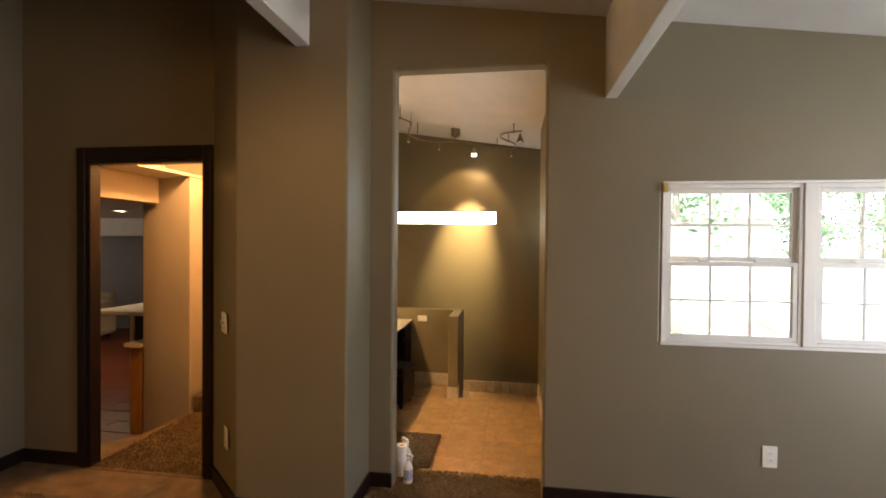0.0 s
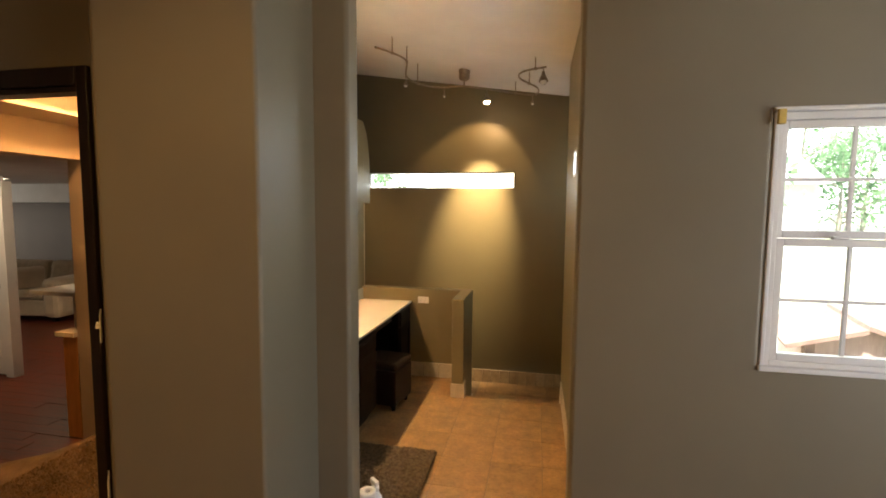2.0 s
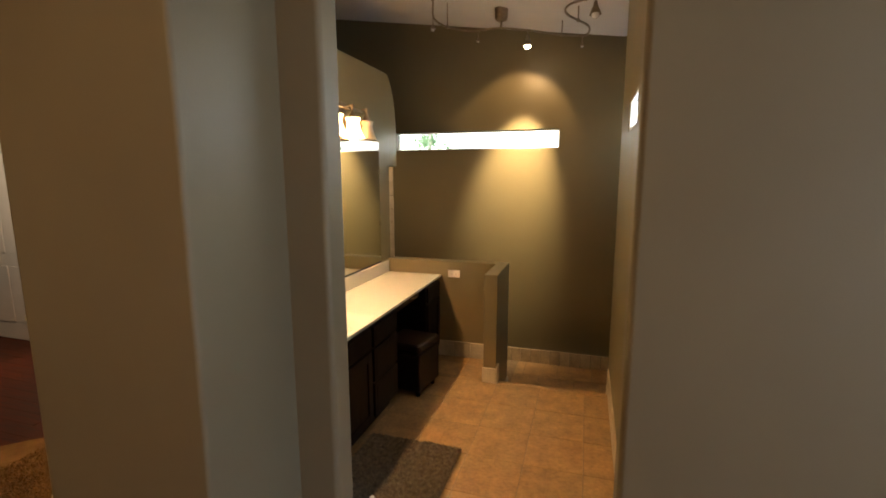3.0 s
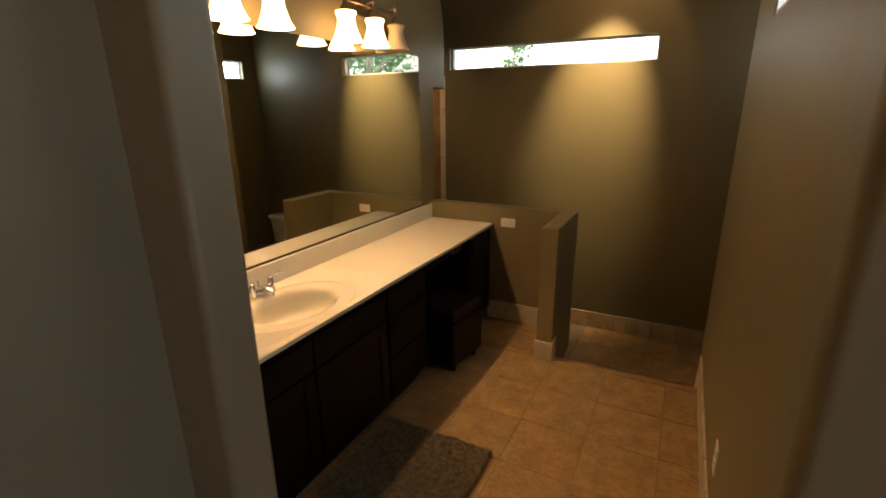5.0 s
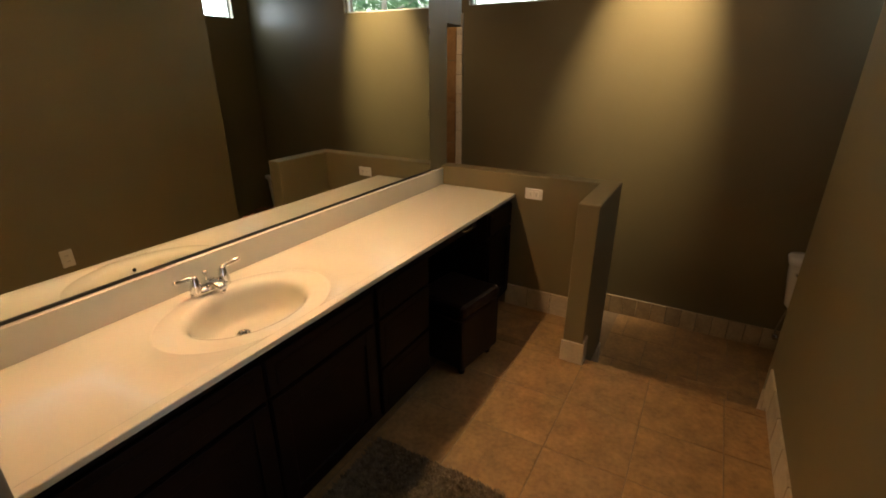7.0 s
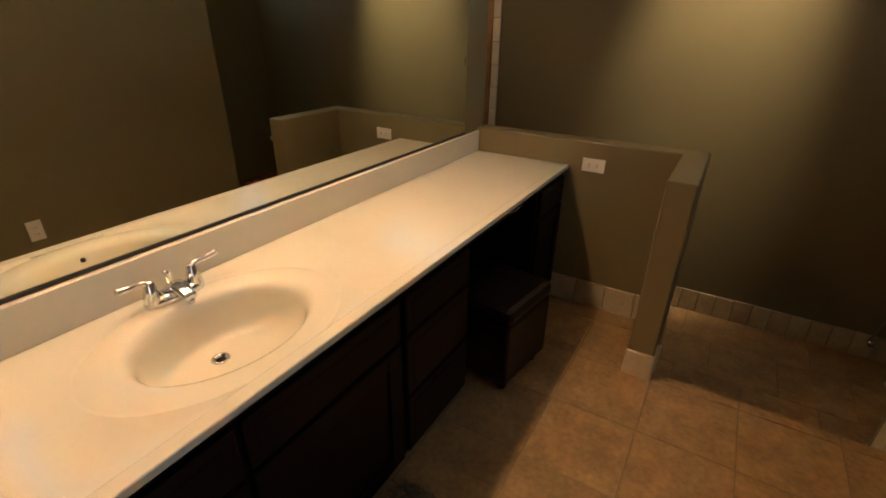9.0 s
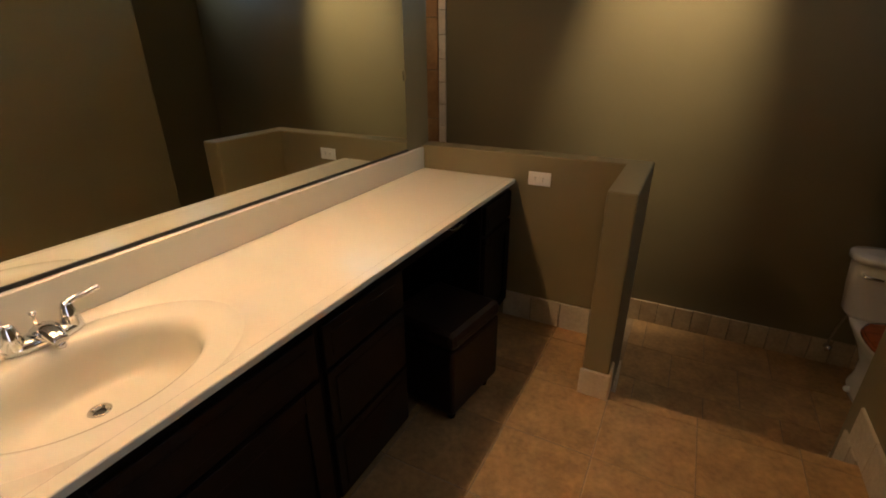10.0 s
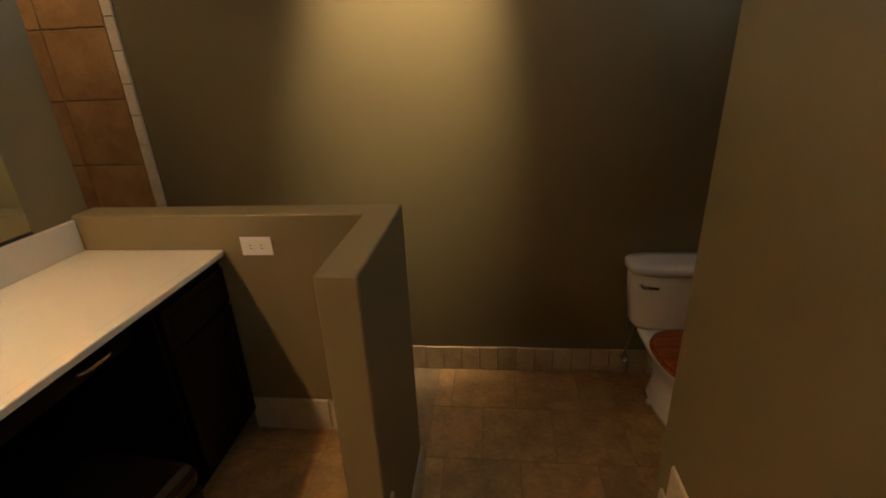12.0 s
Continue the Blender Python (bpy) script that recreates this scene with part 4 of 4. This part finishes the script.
bm = shape()
add_loft(bm, [bowl_ring(0.22, -0.10, -0.50, 0.0), bowl_ring(0.225, -0.09, -0.50, 0.03), bowl_ring(0.19, -0.10, -0.46, 0.10), bowl_ring(0.20, -0.10, -0.48, 0.19), bowl_ring(0.28, -0.08, -0.60, 0.29), bowl_ring(0.36, -0.04, -0.70, 0.365), bowl_ring(0.375, -0.03, -0.715, 0.385), bowl_ring(0.37, -0.03, -0.71, 0.40), bowl_ring(0.30, -0.07, -0.64, 0.404)])
part("bowl", bm, PORCELAIN, TOILET)
bm = shape()
add_loft(bm, [bowl_ring(0.355, -0.23, -0.70, 0.404), bowl_ring(0.37, -0.225, -0.712, 0.410), bowl_ring(0.37, -0.225, -0.712, 0.42), bowl_ring(0.355, -0.23, -0.70, 0.425)])
s = part("seat", bm, SEATWOOD, TOILET, "varnished orange-brown wooden seat ring")
bm = shape()
add_loft(bm, [bowl_ring(0.345, -0.235, -0.69, 0.427), bowl_ring(0.36, -0.23, -0.703, 0.432), bowl_ring(0.36, -0.23, -0.703, 0.440), bowl_ring(0.34, -0.24, -0.685, 0.447), bowl_ring(0.2, -0.27, -0.6, 0.449)])
part("seat_lid", bm, SEATWOOD, TOILET, "varnished orange-brown wooden lid")
for x in (-0.115, 0.115):
    bm = shape()
    add_lathe(bm, [(0.018, 0.0), (0.018, 0.012), (0.012, 0.022), (0.0, 0.026)], pose(x * 1.0, -0.28, 0.035) @ pose(0, 0, 0, 0, 90 if x > 0 else -90, 0), 14)
    part("bolt_cap", bm, PORCELAIN, TOILET)
bm = shape()
add_tube(bm, smooth_line([(-0.20, -0.015, 0.14), (-0.20, -0.05, 0.14), (-0.21, -0.08, 0.20), (-0.19, -0.09, 0.33), (-0.17, -0.10, 0.41)], 6), 0.006, 8)
v = part("supply_hose", bm, NICKEL, TOILET, "braided supply hose")
bm = shape()
add_lathe(bm, [(0.0, 0.0), (0.018, 0.0), (0.018, 0.03), (0.0, 0.03)], pose(-0.20, -0.045, 0.14, 90), 12)
part("valve", bm, CHROME, v)

# ---- cleaning things left on the tiles by the opening ----
bm = shape()
add_lathe(bm, [(0.02, 0.001), (0.058, 0.0), (0.060, 0.004), (0.060, 0.276), (0.058, 0.28), (0.021, 0.279), (0.02, 0.27), (0.02, 0.001)], pose(0.128, 4.262, CARPET_Z + 0.004) @ Matrix.Scale(0.67, 4), 32)
tagged(finish("paper_towel_roll", bm, PAPER), "white roll of paper towels standing on the carpet edge", "paper towels")


def spray_bottle(x, y, rz, label, mat, size):
    b = thing("spray_bottle", x, y, CARPET_Z + 0.004, label, "spray bottle", "cleaning bottles", rz)
    b.scale = (size, size, size)
    bm = shape()
    add_lathe(bm, [(0.0, 0.0), (0.036, 0.0), (0.039, 0.006), (0.039, 0.13), (0.034, 0.155), (0.016, 0.185), (0.013, 0.20), (0.0, 0.20)], None, 24)
    part("bottle", bm, mat, b)
    bm = shape()
    add_lathe(bm, [(0.0395, 0.03), (0.0397, 0.032), (0.0397, 0.118), (0.0395, 0.12)], None, 24)
    part("label", bm, BLUELABEL, b, "blue and white printed label")
    bm = shape()
    add_lathe(bm, [(0.0, 0.195), (0.017, 0.195), (0.017, 0.222), (0.0, 0.222)], None, 16)
    add_box(bm, -0.016, 0.05, -0.012, 0.012, 0.222, 0.25, bevel=0.006)
    h = part("spray_head", bm, PLASTIC, b)
    bm = shape()
    add_tube(bm, smooth_line([(0.035, 0, 0.226), (0.04, 0, 0.205), (0.03, 0, 0.18)], 4), 0.006, 8)
    part("trigger", bm, PLASTIC, h)
    return b


spray_bottle(0.198, 4.17, -25, "white spray bottle with a blue label on the carpet", PLASTIC, 0.72)
spray_bottle(0.155, 4.305, 140, "white spray bottle with a white trigger on the carpet", PLASTIC, 0.86)

# ---- hall and far room things ----
BAR = thing("breakfast_bar", 0, 0, 0, "honey oak counter unit with a raised white bar and navy back", "counter")
box_part("cabinet", BAR, OAK, -2.66, -2.53, 5.13, 6.6, WOOD_Z, 0.74)
box_part("countertop", BAR, MARBLE, -2.7, -2.525, 5.10, 6.6, 0.74, 0.775)
box_part("back_panel", BAR, NAVY, -2.99, -2.66, 5.55, 6.6, WOOD_Z, 0.97)
box_part("end_post", BAR, WHITE, -3.03, -2.99, 5.53, 5.60, WOOD_Z, 0.97)
box_part("bar_top", BAR, WHITE, -3.39, -2.64, 5.45, 6.6, 0.97, 1.005)

SF = thing("sofa", -7.51, 8.345, WOOD_Z, "beige upholstered sofa with loose cushions in the far room", "sofa", rz=8)
bm = shape()
add_box(bm, -1.4, 1.1, -0.45, 0.45, 0.08, 0.34, bevel=0.03)
part("base", bm, SOFA, SF)
for x0, x1 in ((-1.38, -0.56), (-0.54, 0.28), (0.30, 0.86)):
    bm = shape()
    add_box(bm, x0, x1, -0.48, 0.25, 0.34, 0.50, bevel=0.05)
    part("seat_cushion", bm, SOFA, SF)
    bm = shape()
    add_box(bm, x0, x1, -0.10, 0.12, 0, 0.42, pose(0, 0.3, 0.46, -12), bevel=0.08)
    part("back_cushion", bm, PILLOW, SF, "brown loose back cushion")
bm = shape()
add_box(bm, -1.4, 1.1, 0.33, 0.50, 0.08, 0.82, bevel=0.05)
part("backrest", bm, SOFA, SF)
bm = shape()
add_box(bm, 0.86, 1.14, -0.5, 0.48, 0.06, 0.68, bevel=0.08)
part("arm", bm, SOFA, SF)
for x in (-1.3, 1.0):
    for y in (-0.4, 0.4):
        box_part("leg", SF, DARKWOOD, x - 0.03, x + 0.03, y - 0.03, y + 0.03, 0, 0.08)
THROW = thing("throw_pillow", -6.96, 8.08, WOOD_Z + 0.50, "pale throw pillow leaning on the sofa arm", "pillow", rz=70)
bm = shape()
add_box(bm, -0.2, 0.2, -0.06, 0.06, 0.0, 0.36, pose(0, 0, 0, 15), bevel=0.055)
part("cover", bm, SOFA, THROW)

# white panelled door and its casing in the far room
DOOR = thing("panel_door", -5.3, 6.06, WOOD_Z, "white six-panel interior door standing in its casing", "door")
bm = shape()
add_box(bm, 0, 0.76, 0, 0.035, 0.01, 2.0)
leaf = part("leaf", bm, WHITE, DOOR, "", 0.002)
for x0, x1 in ((0.09, 0.345), (0.415, 0.67)):
    for z0, z1 in ((0.2, 0.82), (0.96, 1.56), (1.66, 1.9)):
        bm = shape()
        add_box(bm, x0, x1, -0.006, 0.0, z0, z1)
        part("panel", bm, WHITE, leaf, "", 0.005)
bm = shape()
add_lathe(bm, [(0.0, 0.0), (0.025, 0.0), (0.025, 0.006), (0.010, 0.012), (0.010, 0.03), (0.026, 0.045), (0.024, 0.06), (0.0, 0.066)], pose(0.70, 0, 0.95, 90), 16)
part("knob", bm, NICKEL, DOOR)
for i, (x0, x1, z0, z1) in enumerate(((-4.53, -4.43, WOOD_Z, 1.98), (-5.41, -5.31, WOOD_Z, 1.98), (-5.31, -4.53, 1.95, 2.03))):
    bm = shape()
    add_box(bm, x0, x1, 6.02, 6.12, z0, z1)
    structure("trim_far_door_%d" % (i + 1), bm, WHITE, "white door casing", "door casing", 0.004)
bm = wall_mesh("x", 6.04, 0.07, -12.0, -5.41, -0.1, 2.12)
structure("wall_closet", bm, GREYPAINT, "grey wall beside the white door", "wall")
for x, y in ((-4.44, 6.9), (-6.64, 7.6)):
    dl = thing("downlight", x, y, 2.117, "round recessed ceiling downlight, lit", "downlight", "recessed downlights")
    bm = shape()
    add_lathe(bm, [(0.065, 0.0), (0.085, -0.004), (0.09, 0.008)], None, 24)
    part("ring", bm, WHITE, dl)
    bm = shape()
    add_lathe(bm, [(0.0, 0.001), (0.065, 0.001), (0.065, 0.004)], None, 24)
    part("lens", bm, DOWNLIGHT, dl, "glowing lens")
# stair at the end of the landing
ST = thing("stair", -1.94, 5.0, CARPET_Z, "brown carpeted stair steps with an orange wooden skirt", "stair")
for k, x in enumerate((0.002, 0.42, 0.66)):
    bm = shape()
    add_box(bm, x, 0.84, 0.02, 0.59, 0.15 * k, 0.15 * (k + 1))
    part("step", bm, CARPET, ST, "", 0.015)
bm = shape()
add_loft(bm, [[(0.004, y, 0.13), (0.40, y, 0.13), (0.40, y, 0.50), (0.004, y, 0.23)] for y in (0.594, 0.612)])
part("skirt_board", bm, OAK, ST)


# ---- pieces of floors and base courses ----
def shared_piece(name, dx, dy, dz, bevel=0.003):
    """One low box with broken edges, its corner at the origin."""
    bm = shape()
    b = bevel
    rings = [[(0, 0, 0), (dx, 0, 0), (dx, dy, 0), (0, dy, 0)], [(0, 0, dz - b), (dx, 0, dz - b), (dx, dy, dz - b), (0, dy, dz - b)], [(b, b, dz), (dx - b, b, dz), (dx - b, dy - b, dz), (b, dy - b, dz)]]
    add_loft(bm, rings)
    for f in bm.faces:
        f.smooth = False
    mesh = bpy.data.meshes.new(name)
    bmesh.ops.recalc_face_normals(bm, faces=bm.faces[:])
    bm.to_mesh(mesh)
    bm.free()
    return mesh


def tile_field(parent, mat, x0, x1, y0, y1, z, ox, oy, size=0.345, joint=0.0035, thick=0.012, jitter=0.0008, stagger=0.0):
    rnd = random.Random(5)
    made = {}
    j = math.floor((y0 - oy) / size)
    while oy + j * size < y1:
        i = math.floor((x0 - ox) / size) - 1
        while ox + i * size < x1:
            xa = ox + i * size + (stagger * size if j % 2 else 0)
            a, b = max(xa, x0), min(xa + size, x1)
            c, d = max(oy + j * size, y0), min(oy + (j + 1) * size, y1)
            i += 1
            if b - a < 0.02 or d - c < 0.02:
                continue
            key = (round(b - a, 3), round(d - c, 3))
            if key not in made:
                made[key] = shared_piece("tile", key[0] - joint, key[1] - joint, thick)
                made[key].materials.append(mat)
            ob = new("tile", made[key])
            ob.parent = parent
            ob.location = (a + joint / 2, c + joint / 2, z - thick + rnd.uniform(-jitter, jitter))
        j += 1


tile_field(FLOOR_BATH, TILE, -0.46, RIGHT_X - 0.002, 4.362, STEP_Y, 0.0, 0.262, 6.40)
tile_field(FLOOR_BATH, TILE, -0.46, 0.138, STEP_Y, 6.863, 0.0, 0.262, 6.40)
tile_field(FLOOR_LOW, TILE, 0.252, ALCOVE_X, STEP_Y + 0.012, BACK_Y - 0.002, LOW_Z, 0.17, 7.41 - 0.345 * 3, stagger=0.5)


def base_course(name, x0, y0, rz, length, z, high=0.155, wide=0.105, thick=0.011, mat=BASETILE):
    """A row of upright base tiles along a wall; local x runs along it, -y is the room."""
    c = new(name)
    c.matrix_world = pose(x0, y0, z, 0, 0, rz)
    tagged(c, "row of cream tumbled base tiles along the wall", "tile baseboard", kind="structure")
    rnd = random.Random(hash(len(name)) % 97 + int(length * 100))
    made = {}
    x = 0.0
    while x < length - 0.004:
        w = min(wide, length - x)
        key = round(w, 3)
        if key not in made:
            bm = shape()
            b = 0.004
            rings = [[(0, 0, 0), (w - 0.004, 0, 0), (w - 0.004, 0, high), (0, 0, high)], [(0, -thick + b, 0), (w - 0.004, -thick + b, 0), (w - 0.004, -thick + b, high), (0, -thick + b, high)], [(b, -thick, b), (w - 0.004 - b, -thick, b), (w - 0.004 - b, -thick, high - b), (b, -thick, high - b)]]
            add_loft(bm, rings)
            for f in bm.faces:
                f.smooth = False
            bmesh.ops.recalc_face_normals(bm, faces=bm.faces[:])
            mesh = bpy.data.meshes.new("base_tile")
            bm.to_mesh(mesh)
            bm.free()
            mesh.materials.append(mat)
            made[key] = mesh
        ob = new("base_tile", made[key])
        ob.parent = c
        ob.location = (x + 0.002, rnd.uniform(-0.001, 0.0005), rnd.uniform(-0.001, 0.002))
        ob.rotation_euler = (0, rnd.uniform(-0.006, 0.006), 0)
        x += wide
    return c


base_course("baseboard_tile_back", -0.35, BACK_Y, 0, ALCOVE_X + 0.35, LOW_Z, 0.155, mat=TANTILE)
base_course("baseboard_tile_pony", -0.40, 6.865, 0, 0.54, 0.0, 0.15, 0.16)
base_course("baseboard_tile_pony_end", 0.13, 6.39, 0, 0.13, 0.0, 0.13, 0.14)
base_course("baseboard_tile_pony_side", 0.25, 6.38, 90, 0.085, 0.0, 0.15)
base_course("baseboard_tile_pony_low", 0.25, STEP_Y + 0.02, 90, 0.5, LOW_Z, 0.155)
base_course("baseboard_tile_right", RIGHT_X, RIGHT_END - 0.11, -90, RIGHT_END - 0.11 - 4.362, 0.0, 0.15, 0.2)
base_course("baseboard_tile_right_low", RIGHT_X, RIGHT_END - 0.06, -90, 0.18, LOW_Z, 0.338)
base_course("baseboard_tile_right_end", RIGHT_X + 0.12, RIGHT_END, 180, 0.12, LOW_Z, 0.155)

# shower tiles on the back wall and their cream edge
SW = new("shower_tiling")
SW.matrix_world = pose(0, 0, 0)
tagged(SW, "rust-brown shower tiles with a cream edging strip", "wall tiles", kind="structure")
big = shared_piece("shower_tile", 0.336, 0.327, 0.010)
big.materials.append(SHOWERTILE)
strip = shared_piece("edge_tile", 0.054, 0.148, 0.014)
strip.materials.append(BASETILE)
for j in range(7):
    for i in range(3):
        ob = new("shower_tile", big)
        ob.parent = SW
        ob.matrix_world = pose(-1.275 - 0.34 * (i + 1), BACK_Y - 0.001, -0.05 + 0.332 * j - 0.02, 90)
for j in range(14):
    ob = new("edge_tile", strip)
    ob.parent = SW
    ob.matrix_world = pose(-1.272, BACK_Y - 0.001, -0.185 + 0.1515 * j, 90)
side = shared_piece("shower_tile", 0.336, 0.327, 0.010)
side.materials.append(SHOWERTILE)
for j in range(7):
    for i in range(6):
        ob = new("shower_tile", side)
        ob.parent = SW
        ob.matrix_world = pose(-1.999, 5.75 + 0.335 * i, -0.07 + 0.332 * j, 90, 0, 90)

# floorboards of the far room
WOODBED = FLOOR_WOOD
board_meshes = []
for k in range(3):
    mesh = shared_piece("floorboard", 1.1 + 0.35 * k, 0.1194, 0.012, 0.0007)
    mesh.materials.append(CHERRY)
    board_meshes.append(mesh)
rnd = random.Random(11)
count = 0
for j in range(46):
    y = 4.16 + 0.12 * j
    x = -2.0 + rnd.uniform(0, 0.9)
    while x > -9.0 and count < 290:
        k = rnd.randrange(3)
        x -= 1.1 + 0.35 * k + 0.003
        if x + 1.1 + 0.35 * k > -1.95:
            continue
        ob = new("floorboard", board_meshes[k])
        ob.parent = WOODBED
        ob.location = (x, y, WOOD_Z - 0.012 + rnd.uniform(0, 0.0006))
        count += 1

# shag rug on the tiles
RUG = thing("bath_rug", -0.08, 5.10, 0.0, "grey-brown shaggy bath rug lying on the tiles", "rug")
bm = shape()
add_box(bm, -0.30, 0.30, -0.30, 0.28, 0.0, 0.012)
part("backing", bm, RUGTUFT, RUG, "", 0.004)
rnd = random.Random(3)


def tufts(name, parent, mat, x0, x1, y0, y1, z, count, length, rnd, width=0.004):
    verts, faces = [], []
    for _ in range(count):
        x, y = rnd.uniform(x0, x1), rnd.uniform(y0, y1)
        a = rnd.uniform(0, 2 * math.pi)
        l = length * rnd.uniform(0.6, 1.2)
        t = rnd.uniform(0.2, 0.9) * l
        dx, dy = math.cos(a), math.sin(a)
        n0 = len(verts)
        verts += [(x - dy * width, y + dx * width, z), (x + dy * width, y - dx * width, z), (x + dx * t * 0.5 + dy * width * 0.7, y + dy * t * 0.5 - dx * width * 0.7, z + l * 0.7), (x + dx * t, y + dy * t, z + l * 0.85)]
        faces += [(n0, n0 + 1, n0 + 2), (n0, n0 + 2, n0 + 3)]
    mesh = bpy.data.meshes.new(name)
    mesh.from_pydata(verts, [], faces)
    mesh.materials.append(mat)
    ob = new(name, mesh)
    if parent:
        ob.parent = parent
    return ob


pile = tufts("shag", RUG, RUGTUFT, -0.30, 0.30, -0.30, 0.28, 0.010, 26000, 0.022, rnd)
tagged(pile, kind="stuff")
pile = tufts("carpet_pile", None, CARPETTUFT, -2.43, 4.38, 2.6, 3.68, CARPET_Z - 0.002, 60000, 0.012, rnd, 0.0035)
tagged(pile, "short brown carpet pile in the bedroom", "carpet pile", kind="stuff")
pile = tufts("carpet_pile", None, CARPETTUFT, -1.93, -1.06, 4.02, 5.5, CARPET_Z - 0.002, 22000, 0.014, rnd, 0.004)
tagged(pile, "short brown carpet pile on the landing", "carpet pile", kind="stuff")
pile = tufts("carpet_pile", None, CARPETTUFT, 0.02, 1.02, 3.70, 4.35, CARPET_Z - 0.002, 12000, 0.014, rnd, 0.004)
tagged(pile, "short brown carpet pile at the step", "carpet pile", kind="stuff")
